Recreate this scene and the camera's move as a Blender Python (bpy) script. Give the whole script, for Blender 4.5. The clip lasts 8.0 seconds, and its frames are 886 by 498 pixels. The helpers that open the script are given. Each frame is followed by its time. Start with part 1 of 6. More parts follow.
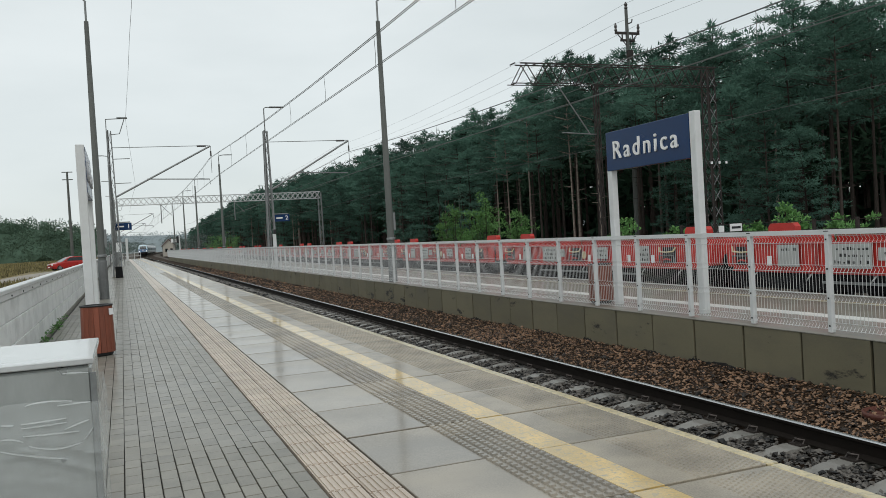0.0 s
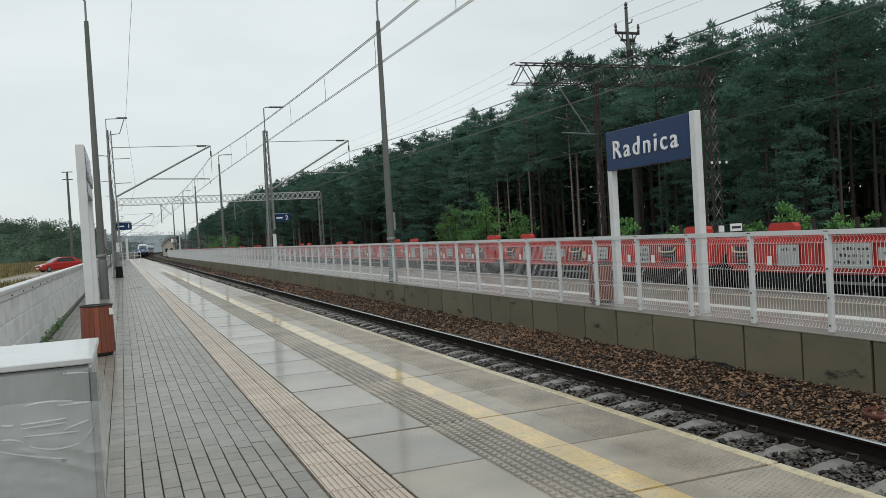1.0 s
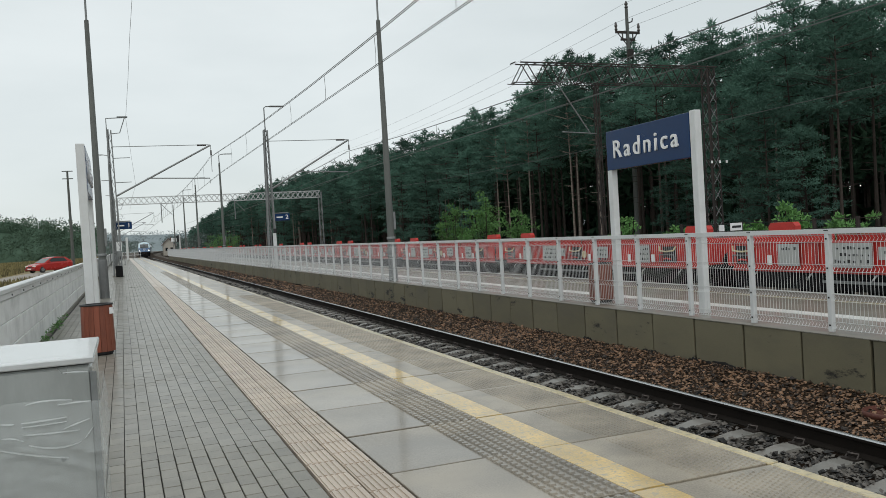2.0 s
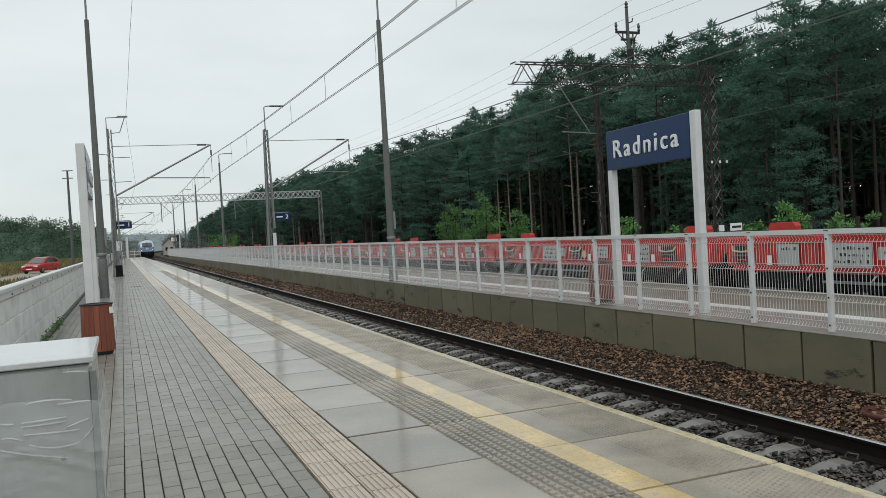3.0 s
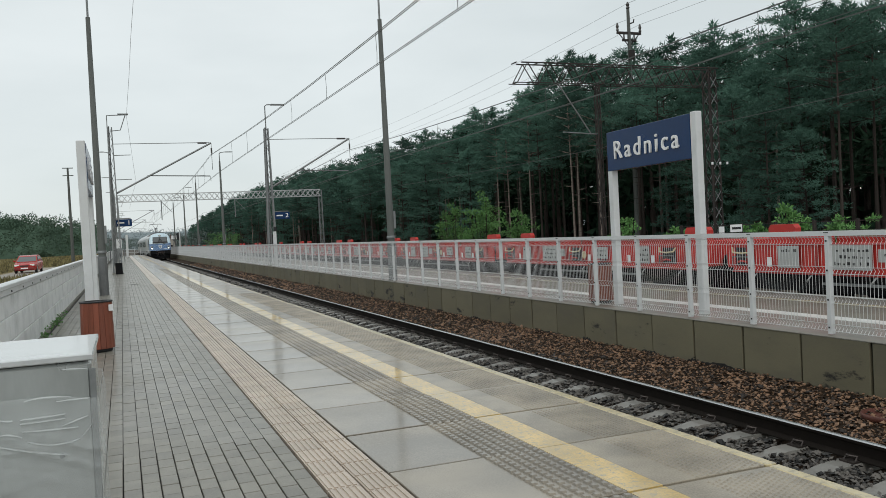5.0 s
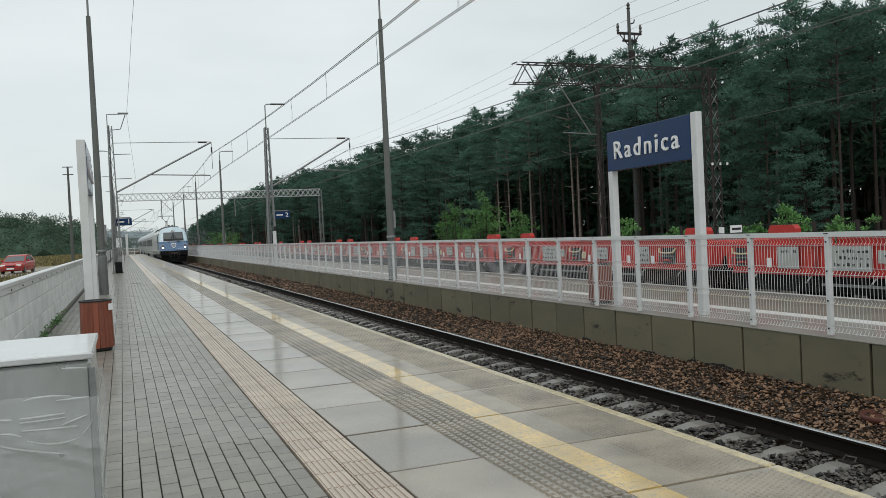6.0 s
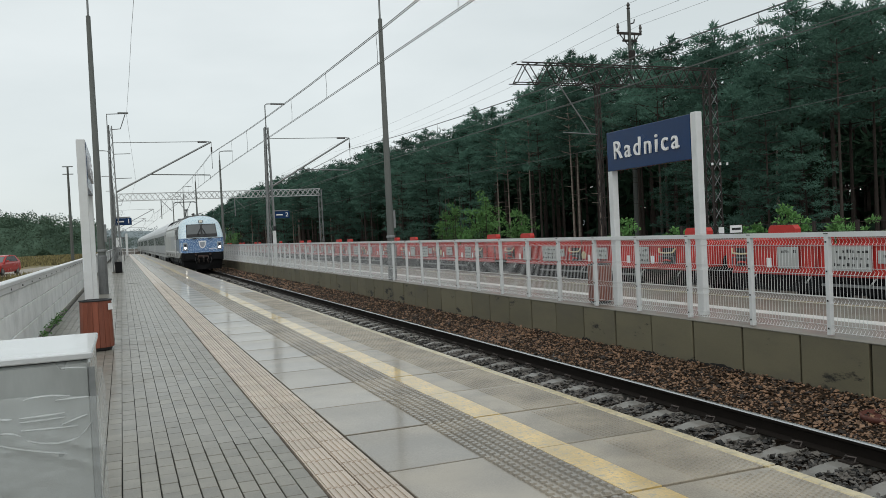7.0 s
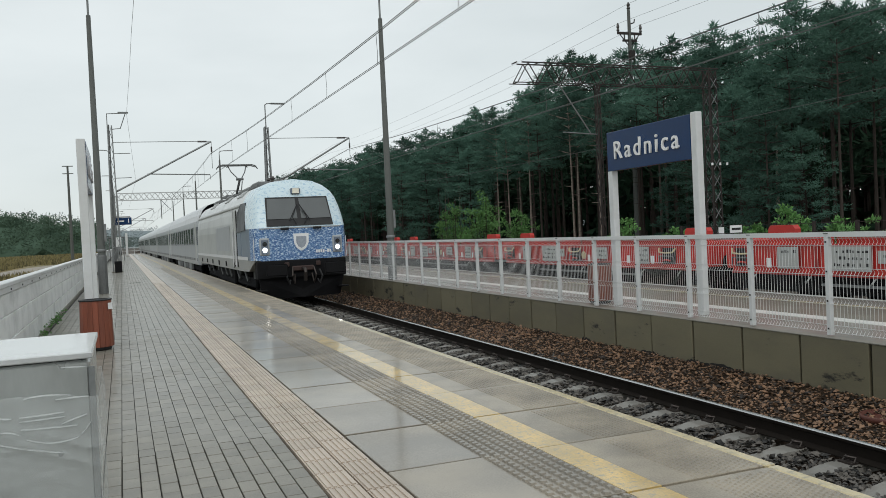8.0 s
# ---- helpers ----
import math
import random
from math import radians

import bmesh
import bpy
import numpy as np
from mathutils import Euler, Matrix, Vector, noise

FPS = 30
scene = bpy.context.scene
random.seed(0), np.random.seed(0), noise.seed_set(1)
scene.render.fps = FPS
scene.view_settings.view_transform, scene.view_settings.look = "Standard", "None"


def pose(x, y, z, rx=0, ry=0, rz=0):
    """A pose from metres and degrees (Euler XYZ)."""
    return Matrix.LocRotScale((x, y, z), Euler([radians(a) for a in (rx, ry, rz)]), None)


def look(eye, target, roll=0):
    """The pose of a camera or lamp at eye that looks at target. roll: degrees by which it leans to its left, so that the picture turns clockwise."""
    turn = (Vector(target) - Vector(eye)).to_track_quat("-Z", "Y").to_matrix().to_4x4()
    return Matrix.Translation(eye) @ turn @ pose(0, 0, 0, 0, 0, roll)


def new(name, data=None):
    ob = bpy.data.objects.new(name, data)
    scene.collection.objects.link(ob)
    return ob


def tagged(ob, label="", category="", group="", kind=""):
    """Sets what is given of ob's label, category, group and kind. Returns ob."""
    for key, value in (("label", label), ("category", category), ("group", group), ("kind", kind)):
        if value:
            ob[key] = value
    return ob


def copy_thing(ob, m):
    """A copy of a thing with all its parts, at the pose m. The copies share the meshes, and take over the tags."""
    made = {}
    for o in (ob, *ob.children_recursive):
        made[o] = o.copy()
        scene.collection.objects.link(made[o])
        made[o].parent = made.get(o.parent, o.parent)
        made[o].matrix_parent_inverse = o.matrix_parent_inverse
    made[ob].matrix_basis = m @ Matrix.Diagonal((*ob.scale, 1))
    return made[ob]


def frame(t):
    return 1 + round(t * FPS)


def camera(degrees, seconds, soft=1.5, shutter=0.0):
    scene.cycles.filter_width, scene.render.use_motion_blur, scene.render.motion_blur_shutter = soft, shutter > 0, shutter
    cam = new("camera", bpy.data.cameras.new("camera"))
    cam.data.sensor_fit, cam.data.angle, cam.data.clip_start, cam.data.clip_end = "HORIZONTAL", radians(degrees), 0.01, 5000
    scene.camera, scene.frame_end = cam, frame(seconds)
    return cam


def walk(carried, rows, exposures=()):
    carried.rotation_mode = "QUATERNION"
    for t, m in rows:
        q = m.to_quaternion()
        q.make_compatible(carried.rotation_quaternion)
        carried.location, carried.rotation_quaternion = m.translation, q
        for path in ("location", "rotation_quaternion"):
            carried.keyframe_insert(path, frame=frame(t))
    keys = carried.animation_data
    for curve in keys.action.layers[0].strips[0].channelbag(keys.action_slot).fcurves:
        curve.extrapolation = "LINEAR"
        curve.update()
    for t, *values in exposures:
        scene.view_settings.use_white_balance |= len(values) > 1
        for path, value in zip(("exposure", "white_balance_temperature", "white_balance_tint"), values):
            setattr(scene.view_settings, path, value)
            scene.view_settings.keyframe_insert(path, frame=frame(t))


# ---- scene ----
EYE = Vector((0.0, 0.0, 1.44))


def aim(yaw, pitch, roll):
    """The camera's pose from its heading off the track, its tilt and its lean, in degrees."""
    a, b = radians(yaw), radians(pitch)
    way = Vector((math.sin(a) * math.cos(b), math.cos(a) * math.cos(b), math.sin(b)))
    return look(EYE, EYE + way, roll)


cam = camera(56.97, 8.0, soft=0.8)
walk(cam, [(0.0, aim(21.442, -1.160, -3.387)), (1.0, aim(21.437, -1.168, -3.385)), (2.0, aim(21.425, -1.215, -3.370)),
           (3.0, aim(21.427, -1.228, -3.320)), (3.5, aim(21.428, -1.236, -3.235)), (4.0, aim(21.425, -1.244, -3.145)),
           (4.5, aim(21.427, -1.250, -3.065)), (5.2, aim(21.434, -1.252, -2.930)), (6.0, aim(21.442, -1.258, -2.820)),
           (7.0, aim(21.450, -1.268, -2.785)), (8.0, aim(21.455, -1.282, -2.745))])

# ---------------------------------------------------------------- light
SUN_UP, SUN_TURN = radians(48), radians(200)
world = bpy.data.worlds.new("overcast")
scene.world = world
world.use_nodes = True
wn = world.node_tree
wn.nodes.clear()
w_out = wn.nodes.new("ShaderNodeOutputWorld")
w_bg = wn.nodes.new("ShaderNodeBackground")
w_sky = wn.nodes.new("ShaderNodeTexSky")
w_sky.sky_type, w_sky.sun_disc, w_sky.sun_elevation, w_sky.sun_rotation = "NISHITA", False, SUN_UP, SUN_TURN
w_gain = wn.nodes.new("ShaderNodeMix")
w_gain.data_type, w_gain.blend_type = "RGBA", "MULTIPLY"
w_gain.inputs[0].default_value = 1.0
w_gain.inputs[7].default_value = (0.10, 0.10, 0.10, 1)
wn.links.new(w_sky.outputs[0], w_gain.inputs[6])
w_geo = wn.nodes.new("ShaderNodeTexCoord")
w_map = wn.nodes.new("ShaderNodeMapping")
w_map.inputs["Scale"].default_value = (1.0, 1.0, 3.0)
wn.links.new(w_geo.outputs["Generated"], w_map.inputs[0])
w_noise = wn.nodes.new("ShaderNodeTexNoise")
w_noise.inputs["Scale"].default_value, w_noise.inputs["Detail"].default_value = 2.2, 5.0
wn.links.new(w_map.outputs[0], w_noise.inputs["Vector"])
w_ramp = wn.nodes.new("ShaderNodeValToRGB")
w_ramp.color_ramp.elements[0].position, w_ramp.color_ramp.elements[1].position = 0.3, 0.72
w_ramp.color_ramp.elements[0].color = (0.695, 0.755, 0.758, 1)
w_ramp.color_ramp.elements[1].color = (0.875, 0.93, 0.93, 1)
wn.links.new(w_noise.outputs[0], w_ramp.inputs[0])
w_mix = wn.nodes.new("ShaderNodeMix")
w_mix.data_type = "RGBA"
w_mix.inputs[0].default_value = 0.9
wn.links.new(w_gain.outputs[2], w_mix.inputs[6])
wn.links.new(w_ramp.outputs[0], w_mix.inputs[7])
wn.links.new(w_mix.outputs[2], w_bg.inputs[0])
w_bg.inputs[1].default_value = 1.0
wn.links.new(w_bg.outputs[0], w_out.inputs[0])

sun = new("sun", bpy.data.lights.new("sun", "SUN"))
sun.data.energy, sun.data.angle, sun.data.color = 0.6, radians(25), (1.0, 0.97, 0.93)
sun.matrix_world = look((0, 0, 50), (0 - 50 * math.sin(SUN_TURN) / math.tan(SUN_UP), 0 - 50 * math.cos(SUN_TURN) / math.tan(SUN_UP), 0))
scene.view_settings.exposure = 0.0

# ---------------------------------------------------------------- materials


def mat(name, base, rough=0.6, metal=0.0, var=0.15, scale=6.0, fine=60.0, bump=0.15, piece=0.0, island=0.0, wet=0.0, stain=None,
        stain_amount=0.35, stretch=(1, 1, 1), bump_dist=0.01, wet_rough=0.08, spec=0.5, blot=None, sharp=1.0, emit=None, transmission=0.0, alpha=1.0):
    """A surface with coarse and fine variation, relief and, when wet, puddled gloss."""
    m = bpy.data.materials.new(name)
    m.use_nodes = True
    t = m.node_tree
    n, l = t.nodes, t.links
    b = n["Principled BSDF"]
    co = n.new("ShaderNodeTexCoord")
    mp = n.new("ShaderNodeMapping")
    mp.inputs["Scale"].default_value = stretch
    l.new(co.outputs["Object"], mp.inputs[0])
    vec = mp.outputs[0]
    if piece or island:
        info = n.new("ShaderNodeObjectInfo") if piece else n.new("ShaderNodeNewGeometry")
        rnd = info.outputs["Random"] if piece else info.outputs["Random Per Island"]
        off = n.new("ShaderNodeVectorMath")
        off.operation = "MULTIPLY_ADD"
        off.inputs[1].default_value = (1, 1, 1)
        sc = n.new("ShaderNodeMath")
        sc.operation = "MULTIPLY"
        sc.inputs[1].default_value = 37.0
        l.new(rnd, sc.inputs[0])
        l.new(vec, off.inputs[0])
        l.new(sc.outputs[0], off.inputs[2])
        vec = off.outputs[0]
    coarse = n.new("ShaderNodeTexNoise")
    coarse.inputs["Scale"].default_value, coarse.inputs["Detail"].default_value = scale, 5.0
    l.new(vec, coarse.inputs["Vector"])
    grain = n.new("ShaderNodeTexNoise")
    grain.inputs["Scale"].default_value, grain.inputs["Detail"].default_value = fine, 3.0
    l.new(vec, grain.inputs["Vector"])
    total = n.new("ShaderNodeMath")
    total.operation = "MULTIPLY_ADD"
    total.inputs[1].default_value = 0.6
    l.new(coarse.outputs[0], total.inputs[0])
    half = n.new("ShaderNodeMath")
    half.operation = "MULTIPLY"
    half.inputs[1].default_value = 0.4
    l.new(grain.outputs[0], half.inputs[0])
    l.new(half.outputs[0], total.inputs[2])
    value = total.outputs[0]
    if piece or island:
        add = n.new("ShaderNodeMath")
        add.operation = "MULTIPLY_ADD"
        add.inputs[1].default_value = piece or island
        l.new(rnd, add.inputs[0])
        l.new(value, add.inputs[2])
        minus = n.new("ShaderNodeMath")
        minus.operation = "SUBTRACT"
        minus.inputs[1].default_value = (piece or island) / 2
        l.new(add.outputs[0], minus.inputs[0])
        value = minus.outputs[0]
    ramp = n.new("ShaderNodeValToRGB")
    ramp.color_ramp.elements[0].position, ramp.color_ramp.elements[1].position = 0.5 - 0.25 / sharp, 0.5 + 0.25 / sharp
    ramp.color_ramp.elements[0].color = (*[c * (1 - var) for c in base], 1)
    ramp.color_ramp.elements[1].color = (*[min(1, c * (1 + var)) for c in base], 1)
    l.new(value, ramp.inputs[0])
    colour = ramp.outputs[0]
    if stain:
        sn = n.new("ShaderNodeTexNoise")
        sn.inputs["Scale"].default_value, sn.inputs["Detail"].default_value, sn.inputs["Roughness"].default_value = scale * 0.45, 8.0, 0.65
        l.new(vec, sn.inputs["Vector"])
        sr = n.new("ShaderNodeValToRGB")
        sr.color_ramp.elements[0].position, sr.color_ramp.elements[1].position = 0.48, 0.68
        sr.color_ramp.elements[1].color = (stain_amount, stain_amount, stain_amount, 1)
        l.new(sn.outputs[0], sr.inputs[0])
        mx = n.new("ShaderNodeMix")
        mx.data_type = "RGBA"
        l.new(sr.outputs[0], mx.inputs[0])
        l.new(colour, mx.inputs[6])
        mx.inputs[7].default_value = (*stain, 1)
        colour = mx.outputs[2]
    if blot:
        tint, low, high, size = blot
        bn = n.new("ShaderNodeTexNoise")
        bn.inputs["Scale"].default_value, bn.inputs["Detail"].default_value, bn.inputs["Roughness"].default_value = size, 7.0, 0.7
        l.new(vec, bn.inputs["Vector"])
        br = n.new("ShaderNodeValToRGB")
        br.color_ramp.elements[0].position, br.color_ramp.elements[1].position = low, high
        l.new(bn.outputs[0], br.inputs[0])
        bx = n.new("ShaderNodeMix")
        bx.data_type = "RGBA"
        l.new(br.outputs[0], bx.inputs[0])
        l.new(colour, bx.inputs[6])
        bx.inputs[7].default_value = (*tint, 1)
        colour = bx.outputs[2]
    l.new(colour, b.inputs["Base Color"])
    b.inputs["Metallic"].default_value = metal
    rr = n.new("ShaderNodeMapRange")
    rr.inputs[3].default_value, rr.inputs[4].default_value = max(0.03, rough - 0.12), min(1.0, rough + 0.12)
    l.new(coarse.outputs[0], rr.inputs[0])
    l.new(rr.outputs[0], b.inputs["Roughness"])
    if wet:
        pud = n.new("ShaderNodeTexNoise")
        pud.inputs["Scale"].default_value, pud.inputs["Detail"].default_value = 0.9, 6.0
        l.new(co.outputs["Object"], pud.inputs["Vector"])
        pr = n.new("ShaderNodeMapRange")
        pr.inputs[1].default_value, pr.inputs[2].default_value = 0.3, 0.6
        pr.inputs[3].default_value, pr.inputs[4].default_value = wet * 0.45, wet
        l.new(pud.outputs[0], pr.inputs[0])
        l.new(pr.outputs[0], b.inputs["Coat Weight"])
        b.inputs["Coat Roughness"].default_value = wet_rough
        b.inputs["Coat IOR"].default_value = 1.33
    if bump:
        bp = n.new("ShaderNodeBump")
        bp.inputs["Strength"].default_value, bp.inputs["Distance"].default_value = bump, bump_dist
        l.new(total.outputs[0], bp.inputs["Height"])
        l.new(bp.outputs[0], b.inputs["Normal"])
        if wet:
            cb = n.new("ShaderNodeBump")
            cb.inputs["Strength"].default_value, cb.inputs["Distance"].default_value = bump * 0.3, bump_dist
            l.new(total.outputs[0], cb.inputs["Height"])
            l.new(cb.outputs[0], b.inputs["Coat Normal"])
    if emit:
        b.inputs["Emission Color"].default_value = (*emit[:3], 1)
        b.inputs["Emission Strength"].default_value = emit[3]
    b.inputs["Specular IOR Level"].default_value = spec
    b.inputs["Transmission Weight"].default_value = transmission
    b.inputs["Alpha"].default_value = alpha
    return m


M_SLAB = mat("wet_concrete_slab", sharp=2.4, base=(0.274, 0.236, 0.184), rough=0.42, var=0.30, scale=1.3, fine=95, bump=0.3, piece=0.08, wet=0.85, wet_rough=0.11, bump_dist=0.003,
             stain=(0.18, 0.165, 0.14), stain_amount=0.55)
M_GRIP = mat("gritty_edge_concrete", sharp=2.4, base=(0.290, 0.248, 0.188), rough=0.46, var=0.28, scale=3, fine=90, bump=0.28, wet=0.8, wet_rough=0.13, piece=0.08)
M_PAVER = mat("grey_paver", (0.210, 0.196, 0.163), 0.55, sharp=1.6, var=0.25, scale=4, fine=120, bump=0.2, piece=0.13, wet=0.5, wet_rough=0.16, bump_dist=0.003)
M_PAVER_FAR = mat("grey_paver_joined", (0.210, 0.196, 0.163), 0.55, sharp=1.6, var=0.25, scale=4, fine=120, bump=0.2, island=0.13, wet=0.5, wet_rough=0.16, bump_dist=0.003)
M_JOINT = mat("dark_joint_sand", (0.05, 0.048, 0.045), 0.9, var=0.3, scale=20, bump=0.3)
M_BEIGE = mat("beige_guide_tile", (0.50, 0.415, 0.335), 0.5, var=0.14, scale=5, fine=100, bump=0.15, piece=0.3, wet=0.4, wet_rough=0.15, bump_dist=0.003)
M_BEIGE_FAR = mat("beige_guide_joined", (0.50, 0.415, 0.335), 0.5, var=0.14, scale=5, fine=100, bump=0.15, island=0.3, wet=0.4, wet_rough=0.15, bump_dist=0.003)
M_YELLOW = mat("worn_yellow_paint", sharp=2.0, base=(0.67, 0.465, 0.165), rough=0.33, var=0.2, scale=5, fine=70, bump=0.05, wet=1.0, stain=(0.44, 0.36, 0.22), stain_amount=0.45, wet_rough=0.06, blot=((0.36, 0.32, 0.24), 0.52, 0.62, 26))
M_LIP = mat("pale_yellow_lip", (0.61, 0.50, 0.28), 0.38, var=0.18, scale=7, fine=80, bump=0.25, wet=1.0, stain=(0.46, 0.42, 0.33), stain_amount=0.5, blot=((0.36, 0.31, 0.21), 0.50, 0.64, 18))
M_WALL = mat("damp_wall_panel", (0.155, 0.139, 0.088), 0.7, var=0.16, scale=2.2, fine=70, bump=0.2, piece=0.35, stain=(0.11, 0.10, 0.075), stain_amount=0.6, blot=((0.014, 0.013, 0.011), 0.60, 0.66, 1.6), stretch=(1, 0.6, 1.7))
M_COPING = mat("pale_concrete", (0.215, 0.20, 0.17), 0.6, var=0.15, scale=4, bump=0.2, stain=(0.2, 0.2, 0.17))
M_PLAT2 = mat("wet_platform_two", (0.27, 0.25, 0.22), 0.45, var=0.18, scale=1.4, fine=80, bump=0.08, wet=0.8, wet_rough=0.2, stain=(0.16, 0.135, 0.10), stain_amount=0.6)
M_BROWNPAVE = mat("wet_brown_paving", (0.165, 0.150, 0.112), 0.5, var=0.25, scale=2, fine=60, bump=0.15, wet=0.6, wet_rough=0.2, stain=(0.13, 0.10, 0.07), stain_amount=0.6)
M_WHITELINE = mat("white_line_paint", (0.72, 0.72, 0.69), 0.5, var=0.1, scale=5, bump=0.1, wet=0.4, stain=(0.5, 0.48, 0.42))
M_WHITE = mat("white_powder_coat", (0.66, 0.67, 0.67), 0.38, var=0.06, scale=5, fine=90, bump=0.05, stain=(0.48, 0.48, 0.45), stain_amount=0.4)
M_WIRE = mat("galvanised_wire", (0.66, 0.67, 0.67), 0.4, metal=0.2, var=0.1, scale=10, bump=0.05)
M_GALV = mat("galvanised_steel", (0.23, 0.24, 0.24), 0.5, metal=0.5, var=0.22, scale=7, fine=50, bump=0.1, stain=(0.25, 0.25, 0.25))
M_DARKSTEEL = mat("dark_weathered_steel", (0.16, 0.165, 0.165), 0.6, metal=0.4, var=0.25, scale=6, fine=40, bump=0.15)
M_POLE = mat("weathered_concrete_pole", (0.10, 0.106, 0.098), 0.7, var=0.25, scale=3, fine=50, bump=0.25, stretch=(1, 1, 0.2), stain=(0.06, 0.06, 0.055), stain_amount=0.6)
M_RUSTSTEEL = mat("rusty_lattice_steel", (0.032, 0.027, 0.025), 0.75, metal=0.2, var=0.35, scale=9, bump=0.2, stain=(0.09, 0.045, 0.03))
M_CABLE = mat("copper_wire_dark", (0.12, 0.125, 0.12), 0.5, metal=0.4, var=0.2, scale=10, bump=0)
M_RAIL = mat("rusty_rail_web", (0.014, 0.011, 0.009), 0.85, spec=0.15, metal=0.1, var=0.4, scale=9, fine=90, bump=0.3)
M_RAILTOP = mat("polished_rail_head", (0.62, 0.63, 0.64), 0.22, metal=1.0, var=0.1, scale=9, bump=0.02)
M_SLEEPER = mat("concrete_sleeper", (0.20, 0.19, 0.17), 0.6, var=0.2, scale=6, fine=60, bump=0.3, piece=0.3, wet=0.5, stain=(0.15, 0.12, 0.10), stain_amount=0.6)
M_CLIP = mat("spring_clip_steel", (0.06, 0.05, 0.045), 0.5, metal=0.6, var=0.3, scale=20, bump=0.1)
M_BED = mat("ballast_bed", (0.036, 0.024, 0.016), 0.95, spec=0.1, var=0.5, scale=14, fine=70, bump=0.8, bump_dist=0.04)
M_STONE = mat("grey_ballast_stone", (0.072, 0.064, 0.056), 0.5, var=0.9, scale=9, fine=40, bump=0.3, island=0.8, spec=0.4)
M_STONE_B = mat("rust_brown_ballast_stone", (0.145, 0.084, 0.049), 0.5, var=0.9, scale=9, fine=40, bump=0.3, island=1.1, spec=0.4)
M_SOIL = mat("damp_soil", (0.075, 0.06, 0.045), 0.9, var=0.4, scale=3, fine=30, bump=0.6, bump_dist=0.05)
M_GRASS = mat("dry_meadow", (0.20, 0.155, 0.070), 0.9, var=0.45, scale=0.08, fine=1.5, bump=0.6, bump_dist=0.2, stain=(0.12, 0.125, 0.04), stain_amount=0.7)
M_BLADE = mat("meadow_grass_blade", (0.175, 0.148, 0.062), 0.8, var=0.5, scale=0.3, fine=20, bump=0, island=0.7)
M_ROAD = mat("sandy_road", (0.30, 0.27, 0.23), 0.8, var=0.2, scale=1.2, fine=20, bump=0.3)
M_BLUE = mat("navy_sign_enamel", (0.007, 0.034, 0.108), 0.22, spec=0.22, var=0.12, scale=3, fine=40, bump=0.03)
M_LETTER = mat("white_sign_letter", (0.86, 0.86, 0.86), 0.4, var=0.03, scale=8, bump=0)
M_BINSTEEL = mat("brushed_galvanised_bin", (0.45, 0.47, 0.46), 0.3, metal=0.55, var=0.14, scale=4, fine=60, bump=0.05, stretch=(1, 1, 0.3), stain=(0.36, 0.36, 0.35))
M_BINTOP = mat("wet_bin_lid", (0.62, 0.63, 0.63), 0.2, metal=0.3, var=0.08, scale=6, fine=60, bump=0.06, wet=0.6)
M_WOOD = mat("red_brown_bin_slat", (0.215, 0.060, 0.032), 0.5, var=0.3, scale=5, fine=50, bump=0.2, piece=0.4, stretch=(6, 6, 0.6), wet=0.3)
M_BLACK = mat("black_rubber", (0.015, 0.015, 0.016), 0.6, var=0.2, scale=8, bump=0.1)
M_UNDER = mat("sooty_underframe", (0.011, 0.011, 0.012), 0.9, spec=0.2, var=0.4, scale=5, fine=30, bump=0.3)
M_RED = mat("traffic_red_wagon", (0.50, 0.026, 0.018), 0.5, var=0.3, scale=3, fine=40, bump=0.1, stain=(0.28, 0.03, 0.02), stain_amount=0.45)
M_PLATE = mat("grey_wagon_plate", (0.40, 0.41, 0.40), 0.55, var=0.12, scale=6, bump=0.05)
M_INK = mat("dark_marking", (0.02, 0.02, 0.022), 0.6, var=0.1, scale=8, bump=0)
M_BARK = mat("pine_bark", (0.050, 0.041, 0.036), 0.9, spec=0.1, var=0.5, scale=3, fine=25, bump=0.6, piece=0.4, stretch=(1, 1, 0.25), bump_dist=0.03)
M_BIRCH = mat("pale_stem_bark", (0.25, 0.205, 0.175), 0.85, spec=0.15, var=0.25, scale=4, fine=25, bump=0.3, stretch=(1, 1, 3), stain=(0.05, 0.05, 0.045), stain_amount=0.8)
M_NEEDLE = mat("pine_needles", (0.082, 0.160, 0.122), 0.9, spec=0.12, var=0.45, scale=0.7, fine=12, bump=0, piece=0.5)
M_LEAF = mat("broadleaf_green", (0.12, 0.255, 0.080), 0.75, spec=0.2, var=0.4, scale=2, fine=12, bump=0, piece=0.3, island=0.0)
# pale grey-blue base stands in for distance haze on the ridge
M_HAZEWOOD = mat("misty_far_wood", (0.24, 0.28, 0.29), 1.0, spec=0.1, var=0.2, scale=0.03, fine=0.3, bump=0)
M_GLASS = mat("dark_train_glass", (0.012, 0.014, 0.016), 0.08, var=0.1, scale=3, bump=0)
M_CAR = mat("red_car_paint", (0.42, 0.022, 0.018), 0.25, var=0.08, scale=3, bump=0)
M_HEADLIGHT = mat("lit_headlight", (0.9, 0.9, 0.85), 0.3, var=0.02, bump=0, emit=(1.0, 0.95, 0.82, 9.0))
M_COACH = mat("silver_grey_coach", (0.40, 0.42, 0.44), 0.35, var=0.06, scale=2, bump=0.02, stain=(0.36, 0.37, 0.38), stain_amount=0.4)
M_COACHROOF = mat("pale_coach_roof", (0.60, 0.62, 0.64), 0.45, var=0.08, scale=2, bump=0.03, stain=(0.42, 0.43, 0.44))
